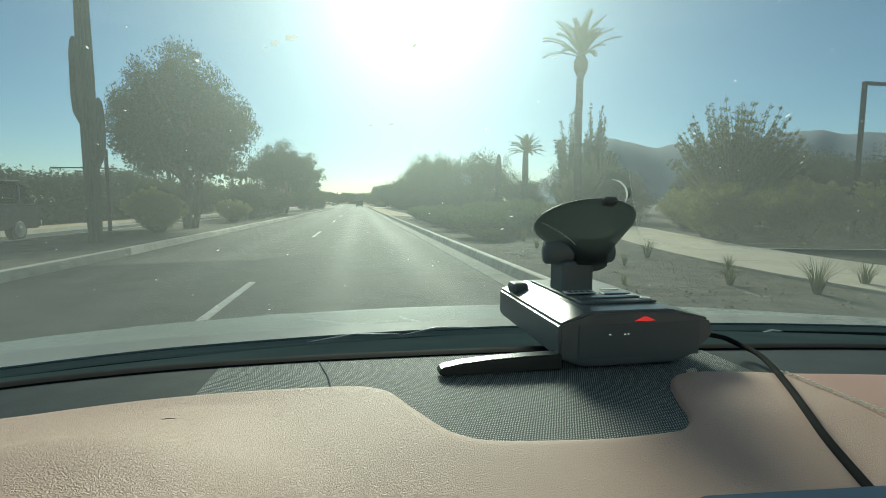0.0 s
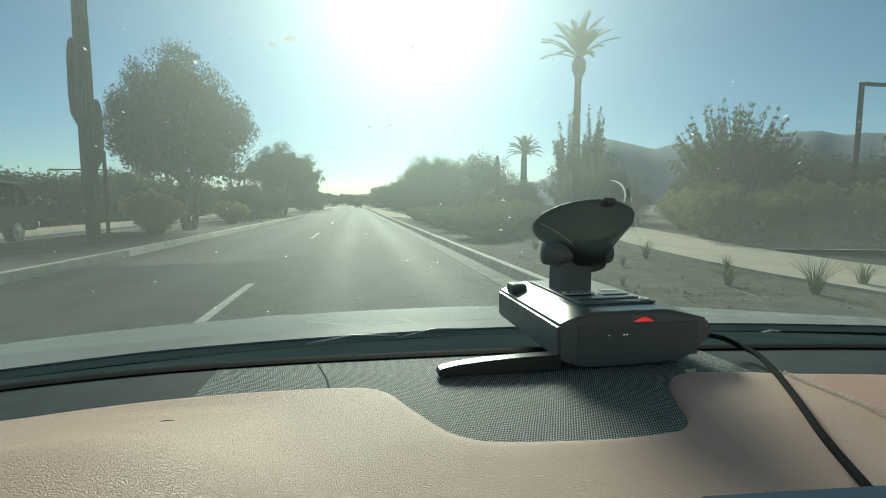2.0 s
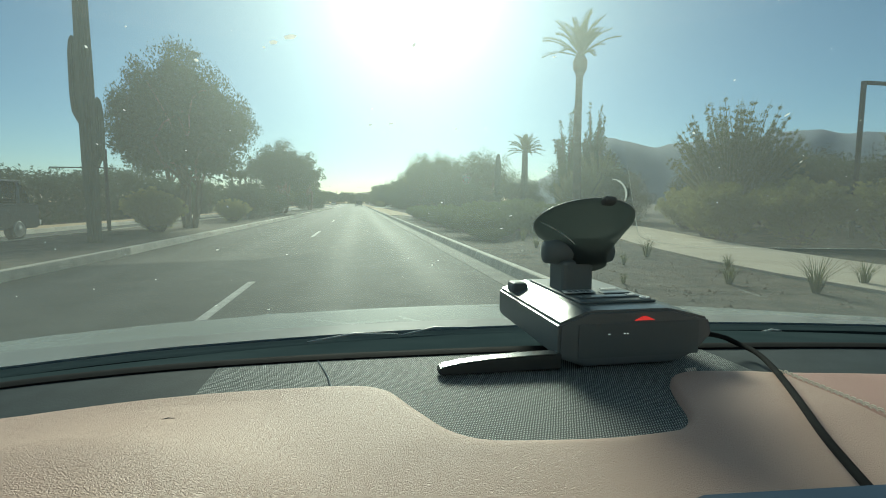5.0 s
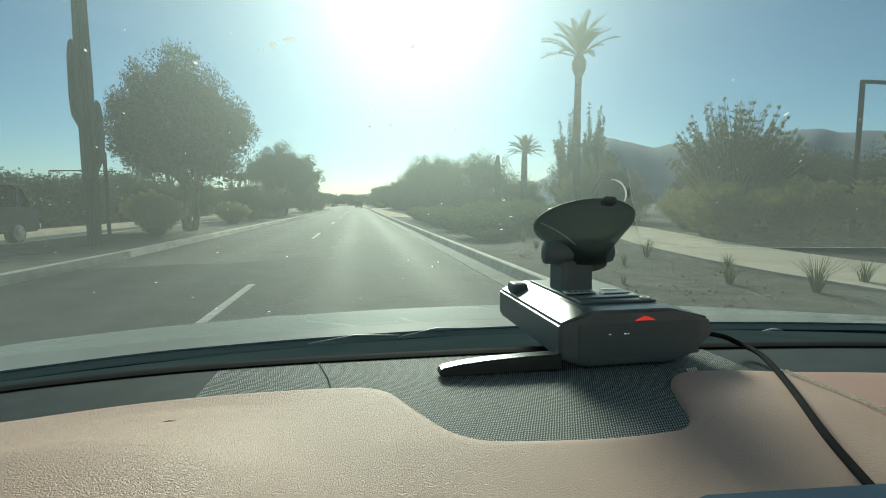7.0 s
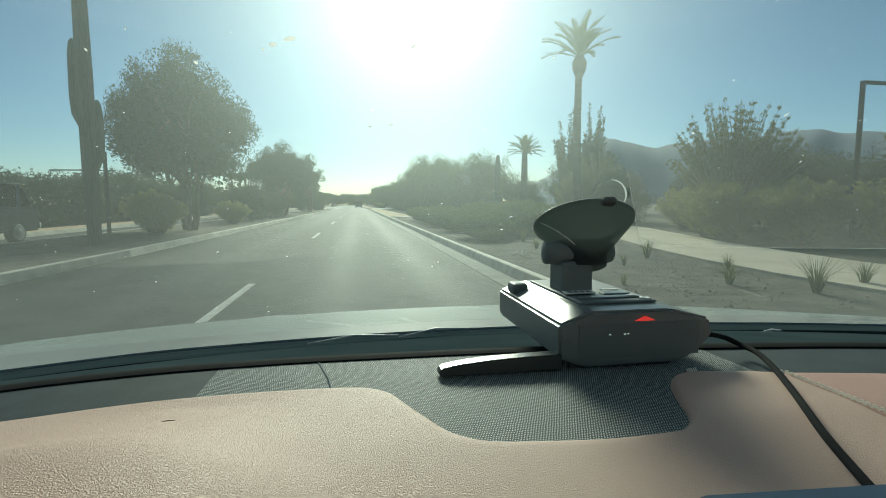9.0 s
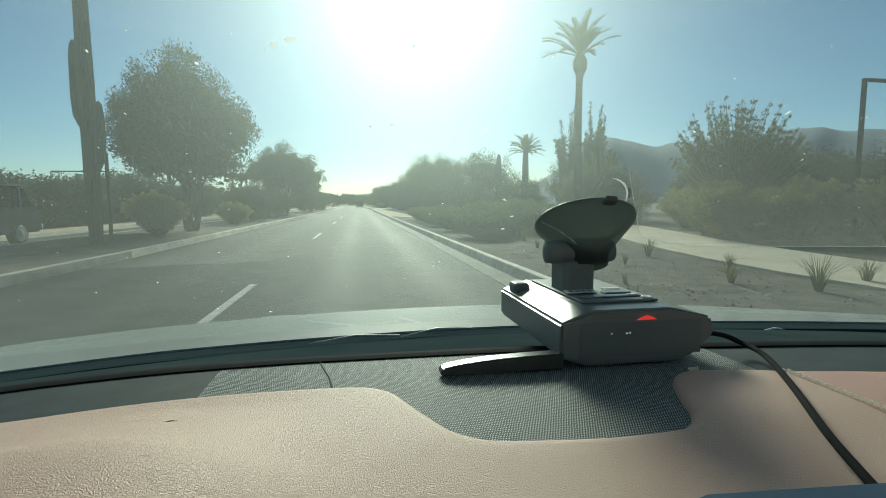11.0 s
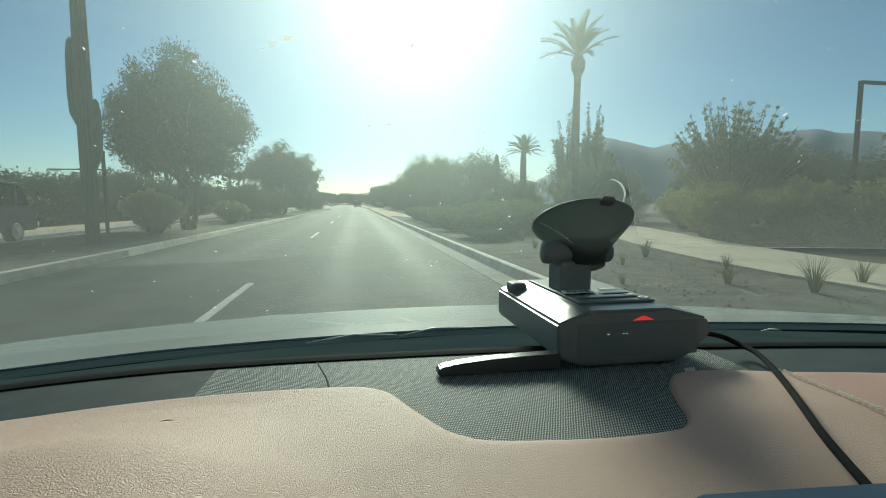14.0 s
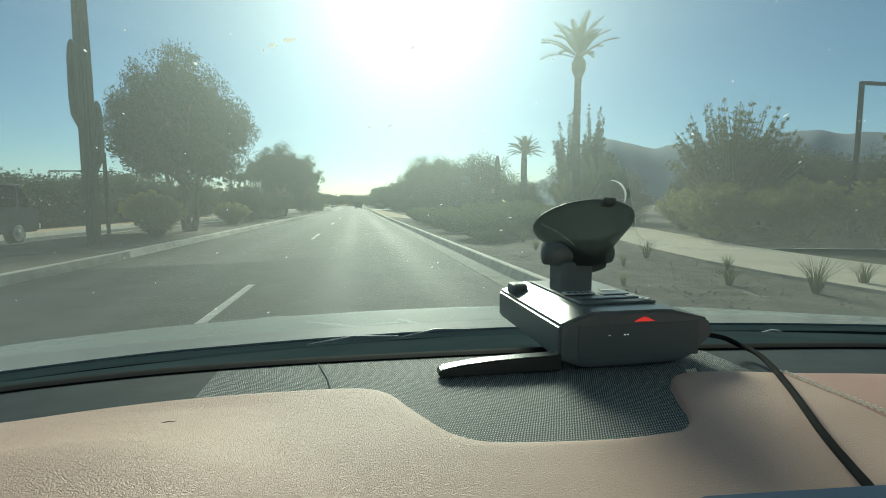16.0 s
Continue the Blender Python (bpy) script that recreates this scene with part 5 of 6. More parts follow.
spots(ball, [(-7.2, 20.9, 0.75, 0.35), (-6.9, -9, 0.9, 0.9), (-7.3, -27, 1.0, 0.8), (-6.6, -42, 1.2, 1.0), (-6.2, -36, 1.0, 0.8)], "median shrubs")
spots(brush, [(6.0, 49.2, 0.7, 0.7), (6.4, 72, 0.9, 0.9), (6.2, 79, 0.9, 0.8), (-15.9, 30, 0.8, 0.7), (-16.2, 39, 0.8, 0.7)], "brush")

saguaro("saguaro", 6.3, [(200, 2.6, 2.0, 0.75), (20, 3.4, 1.4, 0.7)]).matrix_basis = at_spot(9.6, 22.5)
saguaro("saguaro", 6.15, []).matrix_basis = at_spot(11.0, 18.6)

date_palm = palm("date_palm", "date palm with a full upswept crown", 6.7, 22, thick_trunk=0.3, bulb=False, spread=(22, 84), scale=1.1)
date_palm.matrix_basis = at_spot(-29.6, 50)
tagged(date_palm, group="palms behind the hedge")
copy_thing(date_palm, at_spot(-29.5, 58, 0.12, 50, 0.98))
fan_palm = palm("fan_palm", "slim palm with an upswept crown over a swollen crownshaft", 7.6, 15, thick_trunk=0.2, spread=(36, 80), scale=1.15)
fan_palm.matrix_basis = at_spot(-30.4, 68)
tagged(fan_palm, group="palms behind the hedge")
copy_thing(fan_palm, at_spot(-30.6, 84, 0.12, 70, 1.2))


# long clipped hedges and the far woods that close the view
def hedge(name, label, x0, x1, y0, y1, z, leaf, size, n, rad=0.5):
    """A long hedge: a leafy skin over a rough core."""
    cs, rs = [], []
    for k in range(n):
        x, y = x0 + (x1 - x0) * rng.random(), y0 + (y1 - y0) * rng.random()
        h = z * (0.85 + 0.3 * noise.noise(Vector((x * 0.12, y * 0.12, 3.0))))
        cs.append((x, y, h * rng.random() ** 0.5))
        rs.append(rad + 0.12 * z * rng.random())
    v1, f1 = leaf_cloud(cs, rs, 45, size)
    return tagged(put(name, mesh_from(name, v1, f1), leaf), label, "hedge", kind="stuff")


hedge("hedge", "long dark green hedge behind the far pavement", -23, -20.5, -20, 160, 3.0, "leaf_dark", 0.14, 1000)
hedge("hedge", "long clipped dark green hedge behind the far pavement", -14.4, -12.9, -102, -26, 3.05, "leaf_dark", 0.06, 3400, 0.3)
hedge("hedge", "leafy foot of the clipped hedge", -14.2, -12.9, -102, -26, 1.3, "leaf_dark", 0.07, 1500, 0.3)
hedge("backing_shrubs", "dense mixed greenery behind the roadside shrubs", 12, 17, -20, 29, 4.6, "leaf_dark", 0.12, 700)
hedge("far_woods", "hazy belt of distant trees", 18, 40, 44, 260, 5.5, "leaf_olive", 0.34, 850)
hedge("far_woods", "hazy belt of distant trees", -60, -24, 60, 300, 6.0, "leaf_olive", 0.38, 850)
hedge("far_woods", "hazy belt of distant trees closing the road's end", -90, 100, 425, 445, 11.0, "leaf_olive", 0.7, 1500, 1.6)


# ---- traffic signals at the far crossing ----
M["lens_red"] = surface("signal_lens_dark", (0.05, 0.01, 0.01), (0.08, 0.02, 0.02), 20.0, 0.3, 0.0)


def signal_head(parent, x, z):
    bm = bmesh.new()
    box(bm, x - 0.2, x + 0.2, -0.12, 0.12, z - 0.55, z + 0.55, 0.03)
    head = part("signal_head", bm, "metal_dark", parent)
    for k in (-1, 0, 1):
        vs, fs = lathe([(0.02, 0.0), (0.11, 0.0), (0.13, 0.06), (0.11, 0.1)], 12)
        put("lens", mesh_from("lens", vs, fs, True), "lens_red", head, m=pose(x, -0.12, z + k * 0.34, 90, 0, 0))


def signal_mast(name, x, y, reach, lamp):
    """A mast with a curved lamp arm, a lower signal arm and two heads."""
    t = thing(name, "grey traffic signal mast with curved lamp arm", "traffic signal", "signals at the crossing", pose(x, y, 0.1))
    put("mast", mesh_from("mast", *tube([(0, 0, -0.1), (0, 0, 4), (0, 0, 8.6)], [0.16, 0.13, 0.1], 10), smooth=True), "metal_grey", t)
    put("signal_arm", mesh_from("signal_arm", *tube([(0, 0, 5.6), (reach * 0.3, 0, 6.2), (reach * 0.65, 0, 6.6), (reach, 0, 6.6)], [0.1, 0.09, 0.07, 0.05], 8), smooth=True), "metal_grey", t)
    arm = put("lamp_arm", mesh_from("lamp_arm", *tube([(0, 0, 8.3), (lamp * 0.4, 0, 9.3), (lamp * 0.8, 0, 9.7), (lamp, 0, 9.65)], [0.08, 0.06, 0.05, 0.04], 8), smooth=True), "metal_grey", t)
    bm = bmesh.new()
    box(bm, lamp - 0.1 if lamp > 0 else lamp - 0.7, lamp + 0.7 if lamp > 0 else lamp + 0.1, -0.15, 0.15, 9.55, 9.7, 0.04)
    part("lamp_head", bm, "metal_dark", arm)
    signal_head(t, reach * 0.62, 6.55)
    signal_head(t, reach, 6.55)
    signal_head(t, 0.35, 4.6)
    bm = bmesh.new()
    box(bm, 0.4 if reach > 0 else -2.2, 2.2 if reach > 0 else -0.4, -0.03, 0.03, 6.4, 6.9, 0.01, 1)
    part("street_sign", bm, "metal_dark", t)


signal_mast("signal_mast", -20.5, 196, 9.5, 5.5)
signal_mast("signal_mast", 6.5, 206, -8.0, -6.0)


# ---- other vehicles ----
def vehicle(name, label, paint, m, pickup=False):
    t = thing(name, label, "car", "", m)
    L, W = 4.7, 1.85
    body = [(-L / 2, 0.35), (-L / 2, 0.95), (-L / 2 + 0.1, 1.05), (L / 2 - 1.2, 1.05), (L / 2 - 0.1, 0.85), (L / 2, 0.6), (L / 2, 0.3)]
    roof = [(-L / 2 + 0.15, 1.04), (-L / 2 + 0.55, 1.62), (L / 2 - 2.1, 1.66), (L / 2 - 1.25, 1.04)]
    if pickup:
        roof = [(-0.35, 1.04), (-0.2, 1.75), (0.9, 1.78), (1.5, 1.04)]
    for nm, prof_, w, mat_ in (("body", body, W, paint), ("cabin", roof, W - 0.16, "dark_glass")):
        bm = bmesh.new()
        extrude_outline(bm, prof_, -w / 2, w / 2)
        bmesh.ops.rotate(bm, verts=bm.verts, cent=(0, 0, 0), matrix=Matrix(((0, 0, 1), (1, 0, 0), (0, 1, 0))))
        bmesh.ops.recalc_face_normals(bm, faces=bm.faces)
        bmesh.ops.bevel(bm, geom=list(bm.edges), offset=0.06, segments=2, affect="EDGES")
        part(nm, bm, mat_, t)
    if not pickup:
        # door pillars over the side glass, and door mirrors
        for sx in (-1, 1):
            for y0, y1 in ((-L / 2 + 0.62, -L / 2 + 0.95), (-0.25, 0.25), (L / 2 - 2.0, L / 2 - 1.3)):
                slope = 0.32 if y0 > 0 else 0.02
                put("pillar", mesh_from("pillar", *tube([(sx * (W / 2 - 0.07), (y0 + y1) / 2 + slope, 1.04), (sx * (W / 2 - 0.1), (y0 + y1) / 2 - slope, 1.62)], [0.045, 0.04], 6)), paint, t)
            bm = bmesh.new()
            box(bm, sx * (W / 2 + 0.08) - 0.1, sx * (W / 2 + 0.08) + 0.1, L / 2 - 1.6, L / 2 - 1.45, 1.02, 1.18, 0.03)
            part("door_mirror", bm, paint, t)
    top = max(z for _, z in roof)
    ys = [y for y, z in roof if z > 1.5]
    bm = bmesh.new()
    box(bm, -W / 2 + 0.12, W / 2 - 0.12, min(ys), max(ys), top - 0.03, top + 0.03, 0.02)
    part("roof", bm, paint, t)
    for sx in (-1, 1):
        for wy in (-1.4, 1.45):
            vs, fs = lathe([(0.02, -0.1), (0.21, -0.1), (0.31, -0.09), (0.34, -0.05), (0.34, 0.05), (0.31, 0.09), (0.21, 0.1), (0.02, 0.1)], 22)
            wheel = put("wheel", mesh_from("wheel", vs, fs, True), "tyre", t, m=pose(sx * (W / 2 - 0.1), wy, 0.34, 0, 90, 0))
            vs, fs = lathe([(0.02, 0.118), (0.06, 0.122), (0.08, 0.108), (0.19, 0.106), (0.215, 0.112), (0.225, 0.1)], 20)
            put("rim", mesh_from("rim", [(x, y, sx * z) for x, y, z in vs], fs, True), "metal_grey", wheel, "silver alloy rim")
        for yy, mat_ in ((-L / 2, "lens_red"), (L / 2 - 0.06, "silver_plastic")):
            bm = bmesh.new()
            box(bm, sx * 0.78 - 0.12, sx * 0.78 + 0.12, yy - 0.02, yy + 0.08, 0.72, 0.9, 0.02)
            part("tail_light" if yy < 0 else "headlight", bm, mat_, t)
    bm = bmesh.new()
    box(bm, -W / 2 + 0.02, W / 2 - 0.02, -L / 2 - 0.07, -L / 2 + 0.06, 0.42, 0.58, 0.03)
    part("bumper", bm, "metal_grey", t)
    return t


vehicle("pickup_truck", "dark pickup truck driving ahead in the lane", "car_dark", pose(0.3, 62, 0), True)
vehicle("oncoming_car", "silver car coming along the far lanes", "paint_car", pose(-10.6, 150, 0, 0, 0, 180))
vehicle("oncoming_car", "dark car coming along the far lanes", "car_dark", pose(-11.4, 176, 0, 0, 0, 180))

# ---- hills beyond the trees ----
hv, hf = [], []
NA, NR = 90, 6
for j in range(NR):
    for i in range(NA):
        az = radians(20 + 70 * i / (NA - 1))
        r = 1500 + 260 * j
        crest = [0.0, 0.6, 0.9, 1.0, 0.8, 0.0][j]
        h = crest * (265 + 45 * noise.noise(Vector((i * 0.13, 2.0, 0))) + 22 * noise.noise(Vector((i * 0.45, j * 0.7, 5.0)))) * min(1.0, 0.25 + i / 14)
        hv.append((r * math.sin(az), r * math.cos(az), max(0.0, h)))
for j in range(NR - 1):
    for i in range(NA - 1):
        hf.append((j * NA + i, j * NA + i + 1, (j + 1) * NA + i + 1, (j + 1) * NA + i))
tagged(put("hills", upright(mesh_from("hills", hv, hf, True)), "mountain"), "desert mountain ridge in the distance, blue-grey haze put into its colour", "mountains", kind="structure")


# ---- along the road ahead: wall, box, gate sign, palm ----
bm = bmesh.new()
box(bm, 16.0, 16.25, 74, 150, 0.0, 3.1, 0.02)
yard_wall = tagged(part("garden_wall", bm, "stucco", None), "long white stucco garden wall", "wall", kind="structure")
bm = bmesh.new()
box(bm, 15.95, 16.3, 74, 150, 3.1, 3.18, 0.01)
part("coping", bm, "concrete", yard_wall)
bm = bmesh.new()
box(bm, -25.0, -24.7, 40, 58, 0.0, 1.5, 0.02)
tagged(part("low_wall", bm, "stucco", None), "low pale wall behind the far pavement", "wall", kind="structure")


def cabinet(name, label, m):
    t = thing(name, label, "utility box", "", m)
    b = bmesh.new()
    box(b, -0.55, 0.55, -0.4, 0.4, 0.12, 1.35, 0.03)
    part("housing", b, "silver_plastic", t)
    b = bmesh.new()
    box(b, -0.6, 0.6, -0.45, 0.45, 1.35, 1.42, 0.02)
    part("lid", b, "silver_plastic", t)
    b = bmesh.new()
    box(b, -0.65, 0.65, -0.5, 0.5, -0.1, 0.12, 0.02)
    part("plinth", b, "concrete", t)


cabinet("utility_box", "pale grey utility cabinet on a concrete plinth", pose(9.2, 73, 0.13))

gate = thing("estate_sign", "white-posted estate sign with scroll brackets and dark board", "sign", "", pose(9.3, 52.5, 0.13))
for sx in (-0.75, 0.75):
    put("post", mesh_from("post", *lathe([(0.09, -0.1), (0.09, 1.25), (0.12, 1.27), (0.12, 1.33), (0.06, 1.36), (0.1, 1.46), (0.06, 1.55), (0.01, 1.58)], 14), smooth=True), "stucco", gate, m=pose(sx, 0, 0))
bm = bmesh.new()
box(bm, -1.0, 1.0, -0.05, 0.05, 1.08, 1.18, 0.015)
part("crossbar", bm, "stucco", gate)
bm = bmesh.new()
box(bm, -0.6, 0.6, -0.03, 0.03, 0.2, 1.0, 0.01)
board = part("board", bm, "metal_dark", gate)
for z, w in ((0.75, 0.4), (0.55, 0.45), (0.35, 0.3)):
    bm = bmesh.new()
    box(bm, -w, w, -0.036, -0.031, z - 0.04, z + 0.04)
    part("printed_bar", bm, "silver_plastic", board)
bm = bmesh.new()
box(bm, 7.0, 12.5, 51.6, 51.9, 0.0, 0.5, 0.02)
tagged(part("planter_wall", bm, "stucco", None), "low curb wall in front of the estate sign", "wall", kind="structure")

# sign post on the median's end
marker = thing("median_sign", "small square sign on a grey post at the median end", "sign", "", pose(-6.55, 20.5, 0.13))
put("post", mesh_from("post", *tube([(0, 0, -0.1), (0, 0, 1.05)], [0.035, 0.035], 8), smooth=True), "metal_dark", marker)
bm = bmesh.new()
box(bm, -0.18, 0.18, -0.045, -0.035, 0.68, 1.04, 0.003, 1)
plate = part("sign_plate", bm, "sign_white", marker, "small white plate")
bm = bmesh.new()
box(bm, -0.05, 0.05, -0.05, -0.046, 0.74, 0.96)
part("printed_bar", bm, "metal_dark", plate)

low_palm = palm("fan_palm", "short stout fan palm with stiff fan leaves", 1.5, 34, fan=True, thick_trunk=0.3, bulb=False, spread=(-25, 85), scale=1.35)
low_palm.matrix_basis = at_spot(6.3, 84.5)
copy_thing(mesquite_far, at_spot(9.6, 99, 0.13, 200, 0.85, 0.9))


# scattered stones on the verge and the median
def stones(name, label, x0, x1, y0, y1, z, n, seed):
    r = np.random.default_rng(seed)
    vs, fs = [], []
    for _ in range(n):
        c = Vector((x0 + (x1 - x0) * r.random(), y0 + (y1 - y0) * r.random(), z))
        s = 0.005 + 0.026 * r.random() ** 4
        o = len(vs)
        top = c + Vector((0, 0, s * 0.8))
        ring = [c + Vector((s * math.cos(a) * (0.7 + 0.6 * r.random()), s * math.sin(a) * (0.7 + 0.6 * r.random()), s * 0.15)) for a in np.linspace(0, 5.0, 5)]
        vs += ring + [top]
        fs += [(o + k, o + (k + 1) % 5, o + 5) for k in range(5)]
    tagged(put(name, mesh_from(name, vs, fs), "rock"), label, "gravel", kind="stuff")


stones("gravel", "loose gravel scattered on the dirt verge", 2.6, 9, CAR_Y + 1, CAR_Y + 26, 0.118, 11000, 3)
stones("gravel", "loose gravel scattered on the median", -8.3, -5.0, CAR_Y + 7, CAR_Y + 32, 0.13, 1200, 4)

# ---- the stretch already passed ----


def lettering(text, size, material, parent, m):
    cu = bpy.data.curves.new("lettering", "FONT")
    cu.body, cu.size, cu.extrude, cu.align_x, cu.align_y = text, size, 0.002, "CENTER", "CENTER"
    cu.materials.append(M[material])
    ob = new("lettering", cu)
    ob.parent, ob.matrix_basis = parent, m
    return ob


signs = thing("road_sign_post", "square post with a turn-ban sign above red wrong-way signs", "road sign", "", pose(8.6, -35, 0.13))
put("post", mesh_from("post", *tube([(0, 0, -0.1), (0, 0, 3.3)], [0.04, 0.04], 8)), "metal_grey", signs)
bm = bmesh.new()
box(bm, -0.32, 0.32, -0.06, -0.045, 2.5, 3.14, 0.006, 1)
ban = part("turn_ban_plate", bm, "sign_white", signs, "white turn-ban plate")
vs, fs = [], []
for k in range(32):
    a = 2 * math.pi * k / 32
    for r in (0.21, 0.26):
        vs.append((r * math.cos(a), -0.064, 2.82 + r * math.sin(a)))
fs = [(2 * k, 2 * k + 1, (2 * k + 3) % 64, (2 * k + 2) % 64) for k in range(32)]
put("ban_ring", mesh_from("ban_ring", vs, fs), "sign_red", ban)
bm = bmesh.new()
box(bm, -0.45, 0.45, -0.06, -0.045, 1.7, 2.3, 0.006, 1)
wrong = part("wrong_way_plate", bm, "sign_red", signs, "red plate")
lettering("WRONG", 0.22, "sign_white", wrong, pose(0, -0.063, 2.13, 90, 0, 0))
lettering("WAY", 0.22, "sign_white", wrong, pose(0, -0.063, 1.87, 90, 0, 0))

mon = thing("monument_sign", "large pale stucco monument sign with a stepped rounded top", "sign", "", pose(10.4, -101, 0.13, 0, 0, -8))
out = [(-1.75, 0.0), (1.75, 0.0), (1.75, 4.3)] + [(1.25 + 0.5 * math.cos(a), 4.3 + 0.5 * math.sin(a)) for a in np.linspace(0, math.pi / 2, 6)]
out += [(0.9 * math.cos(a), 4.85 + 0.75 * math.sin(a)) for a in np.linspace(0, math.pi, 12)]
out += [(-1.25 + 0.5 * math.cos(a), 4.3 + 0.5 * math.sin(a)) for a in np.linspace(math.pi / 2, math.pi, 6)]
bm = bmesh.new()
extrude_outline(bm, out, -0.45, 0.45)
bmesh.ops.rotate(bm, verts=bm.verts, cent=(0, 0, 0), matrix=Matrix(((1, 0, 0), (0, 0, -1), (0, 1, 0))))
bmesh.ops.recalc_face_normals(bm, faces=bm.faces)
part("slab", bm, "stucco", mon)
for z0, z1 in ((3.0, 4.0), (1.9, 2.6)):
    bm = bmesh.new()
    box(bm, -1.05, 1.05, -0.5, -0.44, z0, z1, 0.02)
    panel = part("sign_panel", bm, "metal_dark", mon)
    bm = bmesh.new()
    box(bm, -0.75, 0.75, -0.51, -0.5, (z0 + z1) / 2 - 0.12, (z0 + z1) / 2 + 0.12)
    part("printed_bar", bm, "silver_plastic", panel)

tall = palm("tall_palm", "very tall slim palm with a small upswept crown", 13.0, 22, thick_trunk=0.2, spread=(5, 80))
tall.matrix_basis = at_spot(19.0, -99)
tagged(tall, group="tall roadside palms")
for x, y, s in ((20.2, -98, 1.0), (21.4, -98.6, 1.05)):
    copy_thing(tall, at_spot(x, y, 0.13, x * 40 + y, s))


def beside(x, y, turn=0.0, s=1.0, sz=None):
    """A spot x metres from the lane's middle and y metres beyond START."""
    return at_spot(x, START + y, 0.12, turn, s, sz)


# palms with a swollen crownshaft and stiff upswept fronds
shaft = palm("crownshaft_palm", "tall palm with a swollen neck and upswept feathery fronds", 5.7, 46, thick_trunk=0.165, spread=(50, 88), scale=0.86, leaf=FROND_FINE)
shaft.matrix_basis = beside(11.8, 12.6, 0, 1.0)
tagged(shaft, group="palms with swollen necks")
open_shaft = palm("crownshaft_palm", "tall palm with a swollen neck and arching feathery fronds", 7.9, 26, thick_trunk=0.2, spread=(18, 86), scale=0.85, leaf=FROND_FINE)
open_shaft.matrix_basis = beside(10.6, 34.5, 130)
tagged(open_shaft, group="palms with swollen necks")
low_date = palm("date_palm", "date palm with a wide arching crown above the far shrubs", 8.2, 34, thick_trunk=0.3, bulb=False, spread=(0, 80), scale=1.3, leaf=FROND_FINE)
low_date.matrix_basis = beside(24.0, 80)

# saguaros on the verge and the median
mitten = saguaro("saguaro", 6.0, [(-10, 2.45, 1.5, 0.86), (190, 2.3, 1.35, 0.86), (40, 2.5, 1.75, 0.62)], "thick saguaro cactus with short raised arms", 1.3)
mitten.matrix_basis = Matrix.Translation((6.85, START + 15.2, 0.1)) @ pose(0, 0, 0, 0, -6.5, 0) @ Matrix.Diagonal((0.8, 0.8, 0.96, 1))
slim = saguaro("saguaro", 6.4, [(-15, 1.9, 1.5, 0.46), (165, 2.9, 1.9, 0.44)], "slender saguaro cactus with two arms hugging its stem")
slim.matrix_basis = beside(-6.2, 25, 0, 0.6, 1.0)
stub = saguaro("saguaro", 4.2, [], "stout unbranched saguaro cactus")
stub.matrix_basis = beside(6.2, 14.6, 0, 1.1, 0.8)
for x, y, s in ((10.3, 41.4, 1.3), (11.4, 51, 1.5), (13.0, 3.1, 1.45)):
    copy_thing(stub, beside(x, y, x * 33, 0.55 * s, s))
organ = saguaro("organ_cactus", 3.4, [(0, 0.3, 2.6, 0.7), (75, 0.35, 2.9, 0.6), (150, 0.3, 2.4, 0.8), (230, 0.3, 2.8, 0.65), (300, 0.4, 2.2, 0.9)], "clump of tall columnar cactus stems")
organ.matrix_basis = at_spot(14.6, -99.5)


def open_shrub(name, label, height, width, shoots, leaf, seed, category="shrub", leaf_size=1.0, tuft=1.0, per=34, twig="bark", bare=1.0, whorls=6):
    """A desert shrub: many thin upswept shoots that show at the top, with small leaves along them."""
    r = np.random.default_rng(seed)
    t = thing(name, label, category)
    twigs, cs, rs = [], [], []
    for k in range(shoots):
        a, out = 2 * math.pi * r.random(), width / 2 * math.sqrt(r.random())
        h = height * (0.65 + 0.35 * r.random()) * (1 - 0.35 * (2 * out / width) ** 2)
        foot = (0.15 * out * math.cos(a), 0.15 * out * math.sin(a), -0.05)
        tip = (out * math.cos(a), out * math.sin(a), h)
        mid = (0.45 * out * math.cos(a) + 0.1 * r.normal(), 0.45 * out * math.sin(a) + 0.1 * r.normal(), 0.55 * h)
        twigs.append(tube([foot, mid, tip], [0.022 * height / 2, 0.013 * height / 2, 0.003], 4))
        for q in np.linspace(0.35, 0.96, whorls):
            q *= bare
            p = Vector(foot).lerp(Vector(mid), q * 2) if q < 0.5 else Vector(mid).lerp(Vector(tip), q * 2 - 1)
            cs.append(p)
            rs.append((0.16 - 0.1 * q) * height * tuft * (0.6 + 0.6 * r.random()))
    put("twigs", mesh_from("twigs", *join(*twigs), smooth=True), twig, t)
    put("leaves", mesh_from("leaves", *leaf_cloud(cs, rs, per, (0.016 * height + 0.012) * leaf_size, 2.2)), leaf, t)
    return t


verde = open_shrub("palo_verde", "feathery pale green palo verde with thin upswept twigs", 5.3, 4.8, 230, "leaf_brush", 5, tuft=0.24, per=15, leaf_size=0.27, twig="twig", bare=0.97, whorls=10)
verde.matrix_basis = beside(14.1, 20.5)
tagged(verde, group="desert shrubs")
for x, y, s, sz in ((13.4, 9.0, 0.75, 0.72), (12.6, 26.9, 0.95, 0.93), (16.5, 31, 0.9, 0.8), (11.4, 36, 0.6, 0.6), (18, 18, 0.8, 0.7), (14.5, 40, 0.9, 0.85)):
    copy_thing(verde, beside(x, y, x * 57, s, sz))
golden = open_shrub("golden_brush", "sunlit golden-green desert brush", 1.75, 2.4, 110, "leaf_gold", 8, leaf_size=0.68, tuft=1.0, per=36)
